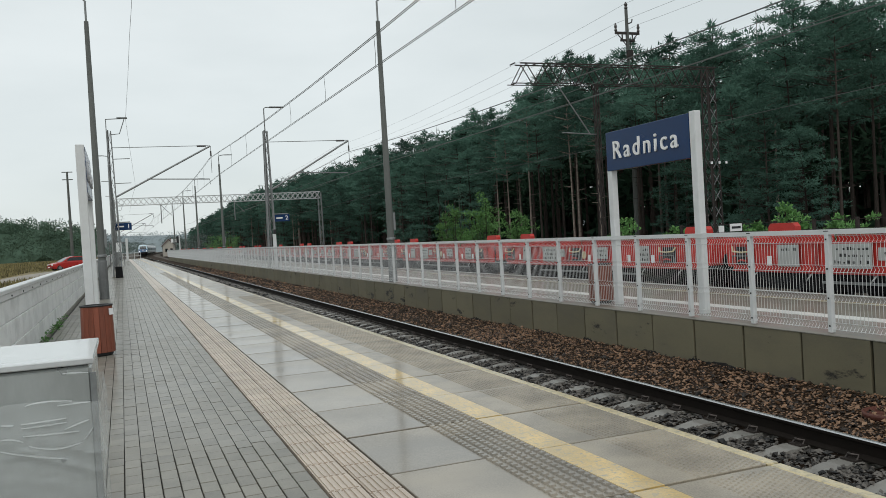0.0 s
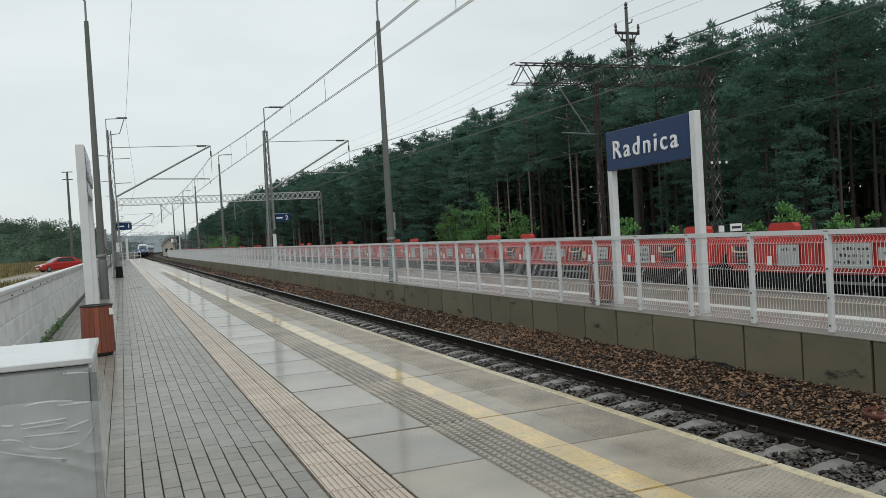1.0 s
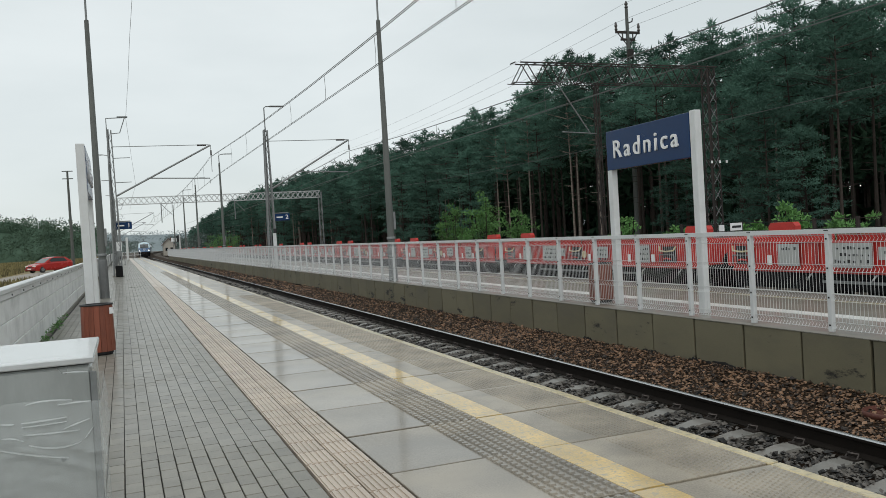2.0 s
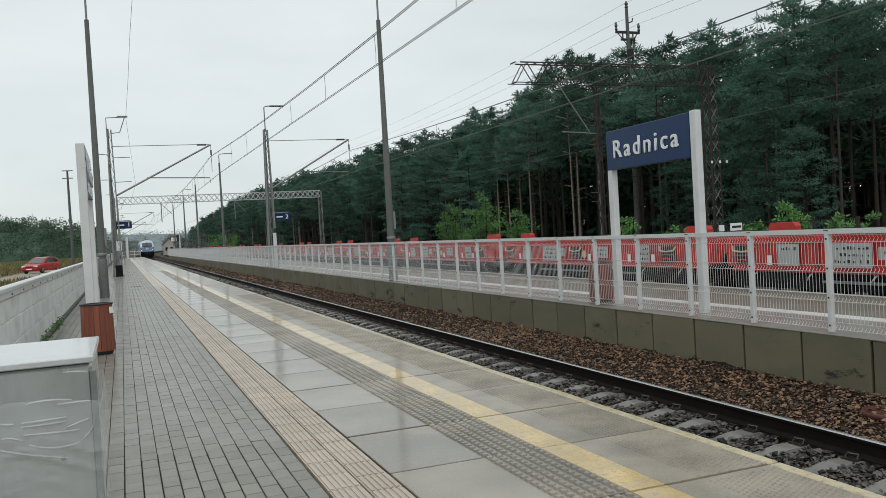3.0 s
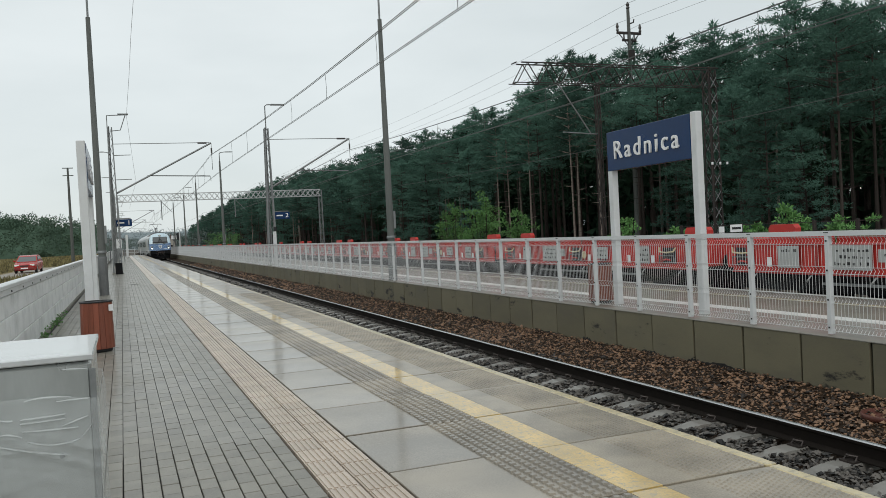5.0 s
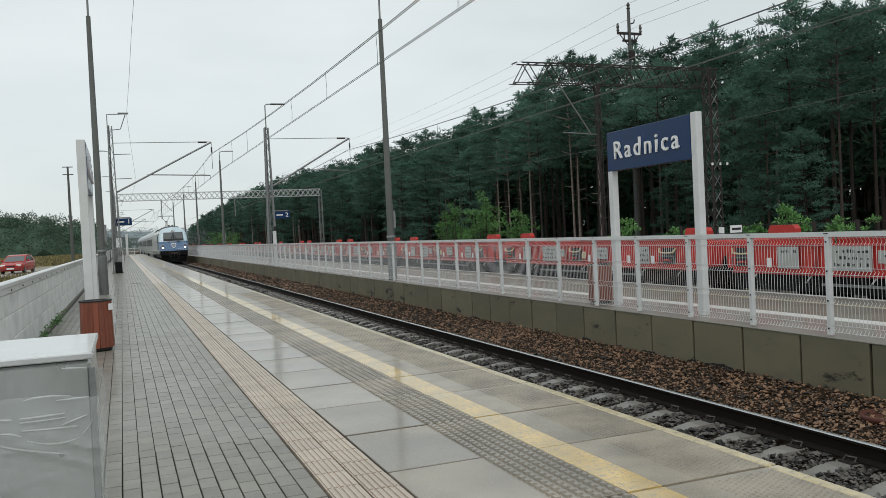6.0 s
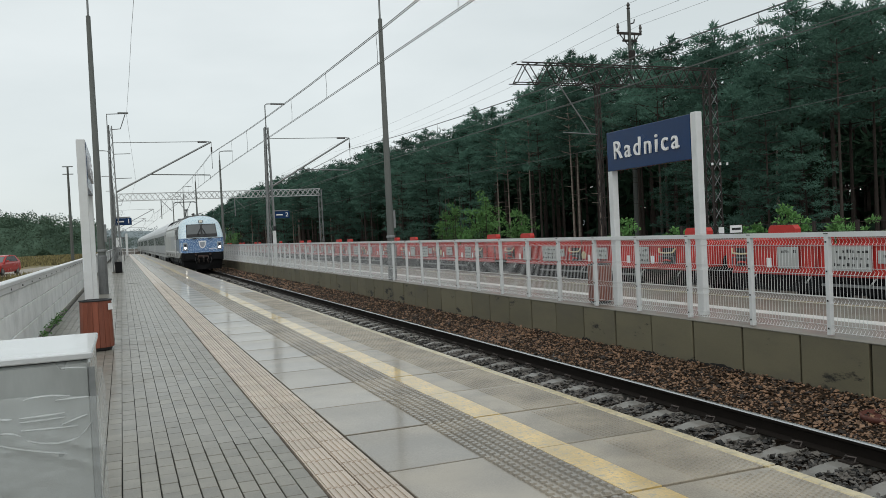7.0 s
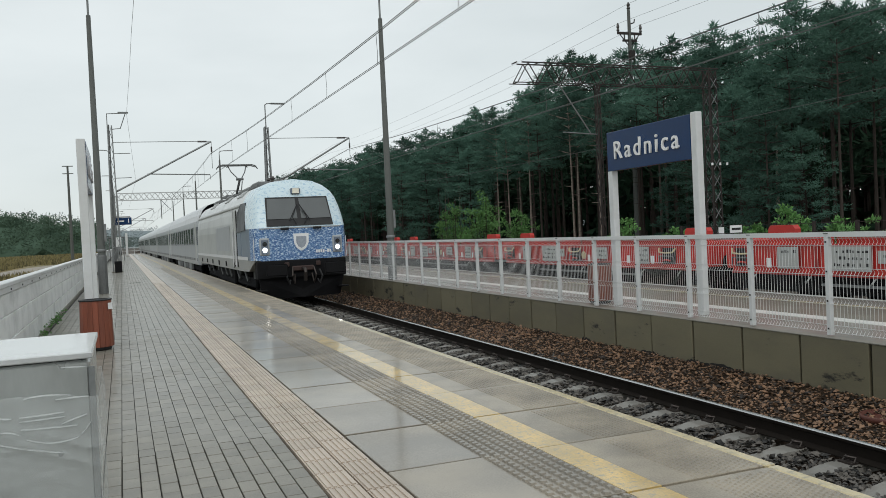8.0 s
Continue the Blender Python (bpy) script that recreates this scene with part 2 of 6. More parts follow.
M_COACHBAND = mat("dark_window_band", (0.085, 0.095, 0.11), 0.3, var=0.1, scale=2, bump=0)
M_LOCOSIDE = mat("grey_loco_side", (0.46, 0.475, 0.465), 0.38, var=0.1, scale=1.5, bump=0.03, stain=(0.24, 0.25, 0.25), stain_amount=0.4)
M_LOCOLOW = mat("grey_loco_skirt", (0.35, 0.36, 0.355), 0.5, var=0.15, scale=3, bump=0.05)
M_STRIPE = mat("pale_loco_stripe", (0.66, 0.67, 0.68), 0.4, var=0.05, bump=0)
M_HOUSE = mat("old_render", (0.50, 0.46, 0.40), 0.8, var=0.15, scale=1, bump=0.1, stain=(0.35, 0.31, 0.27))
M_ROOF = mat("brown_roof", (0.12, 0.075, 0.06), 0.7, var=0.2, scale=3, bump=0.3)
M_INSUL = mat("dark_insulator", (0.065, 0.058, 0.055), 0.3, var=0.1, bump=0)
M_POT = mat("terracotta", (0.11, 0.035, 0.024), 0.6, var=0.2, scale=6, bump=0.1)


def livery(name, pale):
    """The locomotive's front: frosted ripples of pale and deep blue."""
    m = mat(name, (0.4, 0.5, 0.6), 0.3, var=0.1, bump=0)
    t = m.node_tree
    n, l = t.nodes, t.links
    co = n.new("ShaderNodeTexCoord")
    mp = n.new("ShaderNodeMapping")
    mp.inputs["Scale"].default_value = (1.0, 1.0, 1.55)
    l.new(co.outputs["Object"], mp.inputs[0])
    nz = n.new("ShaderNodeTexNoise")
    nz.inputs["Scale"].default_value, nz.inputs["Detail"].default_value, nz.inputs["Distortion"].default_value = (11.0 if pale else 14.5), 2.6, 0.5
    l.new(mp.outputs[0], nz.inputs["Vector"])
    rp = n.new("ShaderNodeValToRGB")
    e = rp.color_ramp.elements
    if pale:
        e[0].position, e[1].position = 0.33, 0.47
        e[0].color, e[1].color = (0.36, 0.54, 0.68, 1), (0.64, 0.76, 0.81, 1)
    else:
        e[0].position, e[1].position = 0.34, 0.70
        e[0].color, e[1].color = (0.035, 0.095, 0.26, 1), (0.72, 0.82, 0.88, 1)
        mid = e.new(0.51)
        mid.color = (0.13, 0.26, 0.49, 1)
    l.new(nz.outputs[0], rp.inputs[0])
    l.new(rp.outputs[0], n["Principled BSDF"].inputs["Base Color"])
    return m


M_FROST = livery("pale_frost_livery", True)
M_ICE = livery("blue_ice_livery", False)


def lucent(m, amount):
    """Lets light through thin needles and leaves."""
    t = m.node_tree
    n, l = t.nodes, t.links
    b, out = n["Principled BSDF"], n["Material Output"]
    tr = n.new("ShaderNodeBsdfTranslucent")
    l.new(b.inputs["Base Color"].links[0].from_socket, tr.inputs[0])
    mx = n.new("ShaderNodeMixShader")
    mx.inputs[0].default_value = amount
    l.new(b.outputs[0], mx.inputs[1])
    l.new(tr.outputs[0], mx.inputs[2])
    l.new(mx.outputs[0], out.inputs["Surface"])


lucent(M_NEEDLE, 0.35)


def film_material():
    """Thin clear film: creased, glossy, mostly see-through."""
    m = mat("clear_bag_film", (0.74, 0.77, 0.76), 0.14, var=0.1, bump=0)
    t = m.node_tree
    n, l = t.nodes, t.links
    b = n["Principled BSDF"]
    co = n.new("ShaderNodeTexCoord")
    mp = n.new("ShaderNodeMapping")
    mp.inputs["Scale"].default_value, mp.inputs["Rotation"].default_value = (1.0, 1.0, 3.2), (0.0, 0.35, 0.0)
    l.new(co.outputs["Object"], mp.inputs[0])
    nz = n.new("ShaderNodeTexNoise")
    nz.noise_type = "RIDGED_MULTIFRACTAL"
    nz.inputs["Scale"].default_value, nz.inputs["Detail"].default_value, nz.inputs["Distortion"].default_value = 2.6, 4.0, 0.9
    l.new(mp.outputs[0], nz.inputs["Vector"])
    bp = n.new("ShaderNodeBump")
    bp.inputs["Strength"].default_value, bp.inputs["Distance"].default_value = 0.55, 0.02
    l.new(nz.outputs[0], bp.inputs["Height"])
    l.new(bp.outputs[0], b.inputs["Normal"])
    b.inputs["Alpha"].default_value = 0.30
    return m


M_FILM = film_material()

# ---------------------------------------------------------------- mesh tools


def link(name, bm, material, parent=None, smooth=False):
    me = bpy.data.meshes.new(name)
    bm.to_mesh(me)
    bm.free()
    for one in (material if isinstance(material, (list, tuple)) else [material]):
        me.materials.append(one)
    if smooth:
        for f in me.polygons:
            f.use_smooth = True
    ob = new(name, me)
    if parent is not None:
        ob.parent = parent
    return ob


def part(name, bm, material, parent, label="", smooth=False):
    ob = link(name, bm, material, parent, smooth)
    return tagged(ob, label) if label else ob


def again(ob, parent, m=None):
    """A further piece on the same mesh."""
    o = new(ob.name.split(".")[0], ob.data)
    o.parent = parent
    if m is not None:
        o.matrix_basis = m
    return o


def thing(name, label, category, place=None, group="", kind=""):
    ob = new(name)
    if place is not None:
        ob.matrix_basis = place
    return tagged(ob, label, category, group, kind)


def box(bm, x0, x1, y0, y1, z0, z1, bevel=0.0):
    v = [bm.verts.new((x, y, z)) for z in (z0, z1) for y in (y0, y1) for x in (x0, x1)]
    faces = [bm.faces.new([v[i] for i in q]) for q in ((0, 2, 3, 1), (4, 5, 7, 6), (0, 1, 5, 4), (2, 6, 7, 3), (0, 4, 6, 2), (1, 3, 7, 5))]
    if bevel:
        edges = list({e for f in faces for e in f.edges})
        bmesh.ops.bevel(bm, geom=edges, offset=bevel, segments=1, affect="EDGES")
    return bm


def boxed(*a, bevel=0.0):
    return box(bmesh.new(), *a, bevel=bevel)


def tube(bm, p, q, r0, r1=None, seg=8, caps=True):
    """A round bar from p to q."""
    p, q = Vector(p), Vector(q)
    r1 = r0 if r1 is None else r1
    d = (q - p).normalized()
    a = d.orthogonal().normalized()
    b = d.cross(a)
    ring0, ring1 = [], []
    for i in range(seg):
        w = 2 * math.pi * i / seg
        o = a * math.cos(w) + b * math.sin(w)
        ring0.append(bm.verts.new(p + o * r0))
        ring1.append(bm.verts.new(q + o * r1))
    for i in range(seg):
        j = (i + 1) % seg
        bm.faces.new((ring0[i], ring0[j], ring1[j], ring1[i]))
    if caps:
        bm.faces.new(ring0[::-1])
        bm.faces.new(ring1)
    return bm


def tubed(*a, **k):
    return tube(bmesh.new(), *a, **k)


def chain(bm, points, r, seg=5):
    """A bent round bar through the points, in one piece."""
    pts = [Vector(p) for p in points]
    rings = []
    up = None
    for i, p in enumerate(pts):
        d = (pts[min(i + 1, len(pts) - 1)] - pts[max(i - 1, 0)]).normalized()
        if up is None:
            up = d.orthogonal().normalized()
        up = (up - d * up.dot(d)).normalized()
        side = d.cross(up)
        rings.append([p + (up * math.cos(2 * math.pi * k / seg) + side * math.sin(2 * math.pi * k / seg)) * r for k in range(seg)])
    loft(bm, rings)
    return bm


def angle_bar(bm, p, q, w):
    return tube(bm, p, q, w * 0.6, seg=4)


def loft(bm, rings, close=True, cap0=True, cap1=True):
    """Skin a row of rings of equal length. Returns the faces ring by ring."""
    vs = [[bm.verts.new(c) for c in ring] for ring in rings]
    out = []
    n = len(vs[0])
    for a, b in zip(vs, vs[1:]):
        row = []
        for i in range(n if close else n - 1):
            j = (i + 1) % n
            row.append(bm.faces.new((a[i], a[j], b[j], b[i])))
        out.append(row)
    if cap0:
        bm.faces.new(vs[0][::-1])
    if cap1:
        bm.faces.new(vs[-1])
    return out


def lathe(bm, profile, seg=16, centre=(0, 0)):
    rings = [[(centre[0] + r * math.cos(2 * math.pi * i / seg), centre[1] + r * math.sin(2 * math.pi * i / seg), z) for i in range(seg)] for r, z in profile]
    loft(bm, rings)
    return bm


def words(name, text, size, depth, material, parent, m, label=""):
    """Raised lettering."""
    c = bpy.data.curves.new(name, "FONT")
    c.body, c.size, c.extrude, c.align_x, c.align_y = text, size, depth, "CENTER", "CENTER"
    c.offset = 0.004 * size
    c.space_character = 1.33
    c.resolution_u = 3
    tmp = bpy.data.objects.new(name, c)
    scene.collection.objects.link(tmp)
    dg = bpy.context.evaluated_depsgraph_get()
    me = bpy.data.meshes.new_from_object(tmp.evaluated_get(dg))
    bpy.data.objects.remove(tmp)
    me.materials.clear()
    me.materials.append(material)
    ob = new(name, me)
    ob.parent, ob.matrix_basis = parent, m
    return tagged(ob, label) if label else ob


def cloud_mesh(name, verts, faces, material, kind="stuff", label="", category=""):
    me = bpy.data.meshes.new(name)
    me.from_pydata(verts, [], faces)
    for one in (material if isinstance(material, (list, tuple)) else [material]):
        me.materials.append(one)
    ob = new(name, me)
    return tagged(ob, label, category, "", kind)


TRACK1, TRACK2, RAIL_Z = 5.10, 12.85, -0.55


def bend(y):
    """How far the line has curved to the right at y metres along."""
    return 0.000135 * max(0.0, y - 185.0) ** 2


# ---------------------------------------------------------------- ground
def ground():
    xs = [-1500, -600, -300, -120, -60, -30, -14, -6, -1.6, 3.0, 3.6, 7.2, 7.6, 11.0, 18, 26, 40, 70, 150, 400, 1500]
    ys = [-300, -60, -20, 0, 10, 20, 40, 60, 80, 110, 150, 200, 280, 400, 600, 900, 1400, 2500]

    def height(x, y):
        if x < -5:
            return -0.24 + (0.25 * noise.noise(Vector((x * 0.03, y * 0.03, 0))) + 0.2 if y > 112 else 0)
        if x < -1.5:
            return -0.24
        return -0.95
    verts = [(x, y, height(x, y)) for y in ys for x in xs]
    n = len(xs)
    faces = [(j * n + i, j * n + i + 1, (j + 1) * n + i + 1, (j + 1) * n + i) for j in range(len(ys) - 1) for i in range(n - 1)]
    ob = cloud_mesh("ground", verts, faces, [M_GRASS, M_SOIL], "structure", "damp ground of dry meadow and dark soil", "ground")
    for p in ob.data.polygons:
        p.material_index = 1 if p.center.x > -1.5 else 0
    # the lane that the car uses
    lane = [(-3.2, 98), (-5.0, 92.5), (-6.3, 85), (-6.9, 77), (-7.1, 69), (-8.2, 62), (-13, 52), (-26, 40), (-60, 30), (-200, 10)]
    vs, fs = [], []
    for i, (x, y) in enumerate(lane):
        a = Vector(lane[max(0, i - 1)])
        b = Vector(lane[min(len(lane) - 1, i + 1)])
        d = (b - a).normalized()
        nrm = Vector((-d.y, d.x)) * 1.9
        vs += [(x + nrm.x, y + nrm.y, -0.195), (x - nrm.x, y - nrm.y, -0.195)]
    fs = [(2 * i, 2 * i + 1, 2 * i + 3, 2 * i + 2) for i in range(len(lane) - 1)]
    cloud_mesh("road", vs, fs, M_ROAD, "structure", "narrow pale sandy road across the meadow", "road")


ground()


def platforms():
    p1 = tagged(link("platform_bed", boxed(-1.5, 3.40, -12, 155, -1.2, -0.03), M_JOINT), "concrete body of the first platform", "platform", kind="structure")
    p2 = tagged(link("platform_two", boxed(7.53, 11.2, -12, 150, -1.2, 0.0), M_PLAT2), "wet concrete deck of the second platform", "platform", kind="structure")
    a = part("guide_stripe", boxed(8.72, 8.98, -12, 150, 0.0, 0.006), M_WHITELINE, p2, "broad white stripe")
    a = part("warning_stripe", boxed(10.2, 10.36, -12, 150, 0.0, 0.006), M_LIP, p2, "pale yellow stripe")
    part("brown_paving", boxed(9.0, 10.18, -12, 150, 0.0, 0.004), M_BROWNPAVE, p2, "wet brown paving strip")
    part("edge_lip", boxed(11.1, 11.2, -12, 150, 0.0, 0.006), M_WHITELINE, p2)
    # coping along the back of platform two
    part("coping", boxed(7.458, 7.60, -12, 150, -0.003, 0.006), M_COPING, p2, "pale concrete coping strip")
    return p1, p2


PLAT1, PLAT2 = platforms()


def wall_panels():
    wall = thing("wall_of_platform_two", "damp olive-grey concrete panel wall of the second platform", "retaining wall", kind="structure")
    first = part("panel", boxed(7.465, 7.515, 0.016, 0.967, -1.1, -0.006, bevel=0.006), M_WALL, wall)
    # added dark strip: the shade inside the open joints, as colour
    part("joint_backing", boxed(7.515, 7.5295, -6.2, 149, -1.1, -0.02), M_JOINT, wall, "dark strip added behind the panel joints")
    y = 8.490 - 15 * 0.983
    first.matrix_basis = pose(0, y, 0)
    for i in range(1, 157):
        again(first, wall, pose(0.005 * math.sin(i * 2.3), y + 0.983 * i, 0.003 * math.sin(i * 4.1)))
    # black patches where panels meet ballast, painted for dark, stained hollows
    rng = random.Random(12)
    for y0, y1, h in ((8.45, 9.36, 0.085), (9.30, 9.60, 0.07), (10.25, 10.75, 0.07), (11.34, 11.5, 0.05), (12.2, 12.5, 0.10), (13.3, 14.2, 0.06), (15.1, 15.5, 0.09), (16.9, 17.4, 0.07), (19.2, 19.6, 0.08), (23.0, 23.8, 0.07), (27.6, 28.0, 0.1), (33.1, 34.0, 0.08)):
        n = 16
        top = [(y0 + (y1 - y0) * k / n, -0.60 + 0.75 * h * math.sin(math.pi * k / n) ** 0.4 * rng.uniform(0.45, 1.1)) for k in range(n + 1)]
        edge = top + [(y1, -0.68), (y0, -0.68)]
        bm = bmesh.new()
        loft(bm, [[(x, a, b) for a, b in edge] for x in (7.449, 7.463)])
        part("crust", bm, M_HOLLOW, wall, "black damp crust")


# near-black colour gives the hollows their darkness without any depth
M_HOLLOW = mat("black_damp_crust", (0.012, 0.011, 0.010), 0.7, var=0.5, scale=12, fine=60, bump=0.5)
wall_panels()


def track(axis, y0, y1, detail):
    """Two rails, swept along the line's curve."""
    prof = [(-0.075, 0), (0.075, 0), (0.075, 0.012), (0.012, 0.035), (0.012, 0.125), (0.036, 0.14), (0.036, 0.160), (-0.036, 0.160), (-0.036, 0.14), (-0.012, 0.125), (-0.012, 0.035), (-0.075, 0.012)]
    top = [(-0.026, 0.160), (0.014, 0.160), (0.010, 0.172), (-0.022, 0.172)]
    ys = [y0, 0, 40, 100, 185] + [y for y in range(210, 700, 25)]
    ys = [y for y in ys if y0 <= y <= y1]
    for side in (-0.7525, 0.7525):
        r = thing("rail", "rusty steel rail with a polished head", "rail", group="rails of the track" if axis < 8 else "rails of the far track")
        for nm, pr, m in (("web", prof, M_RAIL), ("head", top, M_RAILTOP)):
            bm = bmesh.new()
            loft(bm, [[(axis + side + bend(y) + a, y, RAIL_Z - 0.172 + b) for a, b in pr] for y in ys])
            part(nm, bm, m, r)


track(TRACK1, -12, 700, True)
track(TRACK2, -12, 185, False)


def ballast():
    # bed under both tracks
    bm = bmesh.new()
    for x0, x1, zz in ((3.42, 7.50, -0.80), (11.2, 15.6, -0.80)):
        xs = np.linspace(x0, x1, 9)
        ys = [-12, 0, 20, 40, 80, 120, 150, 185, 230, 280, 340, 420, 520, 700]
        rows = []
        for y in ys:
            rows.append([bm.verts.new((x + bend(y) + (0 if y <= 155 else (x - (x0 + x1) / 2) * 0.3), y,
                                       zz + (0.16 * max(0, (x - 6.2)) if x < 8 else 0))) for x in xs])
        for a, b in zip(rows, rows[1:]):
            for i in range(len(xs) - 1):
                bm.faces.new((a[i], a[i + 1], b[i + 1], b[i]))
    tagged(link("track_bed", bm, M_BED), "dark crushed-stone track bed", "track bed", kind="structure")
    rng = np.random.default_rng(4)
    base = np.array([(1, 0, 0), (-1, 0, 0), (0, 1, 0), (0, -1, 0), (0, 0, 1), (0, 0, -1)], float)
    tri = np.array([(0, 2, 4), (2, 1, 4), (1, 3, 4), (3, 0, 4), (2, 0, 5), (1, 2, 5), (3, 1, 5), (0, 3, 5)])
    sets = {"grey": ([], []), "brown": ([], [])}

    def strew(count, y0, y1, size):
        for _ in range(count):
            x = rng.uniform(3.5, 7.45)
            y = y0 + (y1 - y0) * rng.random() ** 1.4
            z = -0.80 + 0.16 * max(0, x - 6.2)
            if abs(x - (TRACK1 + 0.7525)) < 0.09 or abs(x - (TRACK1 - 0.7525)) < 0.09:
                continue
            if x < 6.3:
                near = ((y - 5.274) / 0.6) % 1.0
                if (near < 0.14 or near > 0.86):
                    if rng.random() < 0.93 or abs(x - 5.1) < 1.0:
                        continue
                z += rng.uniform(0.0, 0.045)
            brown = x > 6.25 + 0.35 * math.sin(y * 1.7) * rng.random() or (x > 6.0 and rng.random() < 0.3)
            vs, fs = sets["brown" if brown else "grey"]
            s = size * rng.uniform(0.4, 1.0) * (1.7 if rng.random() < 0.15 else 1.0)
            s *= 0.8 if brown else 1.0
            sc = np.array([rng.uniform(0.7, 1.3), rng.uniform(0.7, 1.3), rng.uniform(0.3, 0.8)]) * s * 1.15
            pts = base * sc * rng.uniform(0.75, 1.2, (6, 1)) + rng.uniform(-0.2, 0.2, (6, 3)) * s
            a = rng.uniform(0, 6.28)
            c, sn = math.cos(a), math.sin(a)
            tl = rng.uniform(-0.6, 0.6)
            rx = np.array([[1, 0, 0], [0, math.cos(tl), -math.sin(tl)], [0, math.sin(tl), math.cos(tl)]])
            pts = pts @ rx.T @ np.array([[c, -sn, 0], [sn, c, 0], [0, 0, 1]]).T
            pts += (x, y, z + s * 0.35 + rng.uniform(0, 0.03))
            k = len(vs)
            vs.extend(map(tuple, pts))
            fs.extend([tuple(int(q) + k for q in f) for f in tri])
    strew(48000, 3.0, 16, 0.025)
    strew(20000, 14, 36, 0.030)
    strew(9000, 34, 90, 0.055)
    cloud_mesh("ballast", *sets["grey"], M_STONE, "stuff", "wet dark grey crushed stone between the sleepers", "ballast")
    cloud_mesh("ballast_verge", *sets["brown"], M_STONE_B, "stuff", "rust-brown stones and leaf litter along the wall", "ballast")


ballast()


def sleepers():
    bm = bmesh.new()
    prof = [(-0.15, -0.20), (0.15, -0.20), (0.10, 0.0), (-0.10, 0.0)]
    loft(bm, [[(x, a, b - (0.03 if abs(x) < 0.35 else 0.0)) for a, b in prof] for x in (-1.25, -0.45, -0.25, 0.25, 0.45, 1.25)])
    proto = tagged(link("sleeper", bm, M_SLEEPER), "grey concrete sleeper with spring clips", "sleeper", "sleepers of the track")
    bare = copy_thing(proto, pose(TRACK1, 27.474, RAIL_Z - 0.180))
    clip = bmesh.new()
    chain(clip, [(0, -0.06, 0.012), (-0.03, -0.05, 0.05), (0.02, -0.015, 0.06), (0.02, 0.015, 0.06), (-0.03, 0.05, 0.05), (0, 0.06, 0.012)], 0.011)
    box(clip, -0.045, 0.045, -0.075, 0.075, -0.005, 0.016)
    first = part("clip", clip, M_CLIP, proto)
    for k, (sd, o) in enumerate(((-1, -1), (-1, 1), (1, -1), (1, 1))):
        m = pose(sd * 0.7525 + o * 0.115, 0, 0, 0, 0, 0 if o > 0 else 180)
        if k == 0:
            first.matrix_basis = m
        else:
            again(first, proto, m)
    proto.matrix_basis = pose(TRACK1, 2.874, RAIL_Z - 0.180)
    for i in range(-22, 260):
        y = 2.874 + 0.6 * i
        if i not in (0, 41):
            copy_thing(proto if i < 41 else bare, pose(TRACK1, y, RAIL_Z - 0.180))


sleepers()


# ---------------------------------------------------------------- second platform's fence
def fence():
    f = thing("fence", "white powder-coated wire mesh fence along the second platform", "fence")
    x = 7.56
    post = part("post", boxed(x - 0.03, x + 0.03, -0.03, 0.03, 0.025, 1.19, bevel=0.004), M_WHITE, f, "square white fence post")
    y_first = 7.13 - 1.249 * 8
    post.matrix_basis = pose(0, y_first, 0)
    bm = bmesh.new()
    # mesh panel between two posts, folded along four lines
    for k in range(24):
        yy = 0.05 + k * 0.05
        pts = [(x, yy, 0.05)]
        for zc in (0.10, 0.42, 0.76, 1.10):
            pts += [(x, yy, zc - 0.04), (x + 0.03, yy, zc), (x, yy, zc + 0.04)]
        pts += [(x, yy, 1.16)]
        for p, q in zip(pts, pts[1:]):
            tube(bm, p, q, 0.0030, seg=3, caps=False)
    for zc in (0.10, 0.42, 0.76, 1.10):
        for dz in (-0.04, 0.04):
            tube(bm, (x - 0.005, 0.03, zc + dz), (x - 0.005, 1.22, zc + dz), 0.0034, seg=3, caps=False)
    panel = part("mesh_panel", bm, M_WIRE, f)
    panel.matrix_basis = pose(0, y_first, 0)
    capm = part("post_cap", boxed(x - 0.034, x + 0.034, -0.034, 0.034, 1.19, 1.2, bevel=0.003), M_BLACK, f)
    capm.matrix_basis = pose(0, y_first, 0)
    band = part("mesh_clip", boxed(x - 0.036, x - 0.029, -0.010, 0.010, -0.010, 0.010), M_BLACK, f, "black mesh clip")
    band.matrix_basis = pose(0, y_first, 1.10)
    for i in range(40):
        for zz in (0.10, 0.42, 0.76, 1.10):
            if i or zz < 1:
                again(band, f, pose(0, y_first + 1.249 * i, zz))
    for i in range(1, 126):
        y = y_first + 1.249 * i
        again(post, f, pose(0, y, 0))
        again(panel, f, pose(0, y, 0))
        again(capm, f, pose(0, y, 0))
    part("top_rail", boxed(x - 0.028, x + 0.028, y_first, y_first + 1.249 * 126, 1.155, 1.212), M_WHITE, f, "white tubular top rail")
    return f


fence()


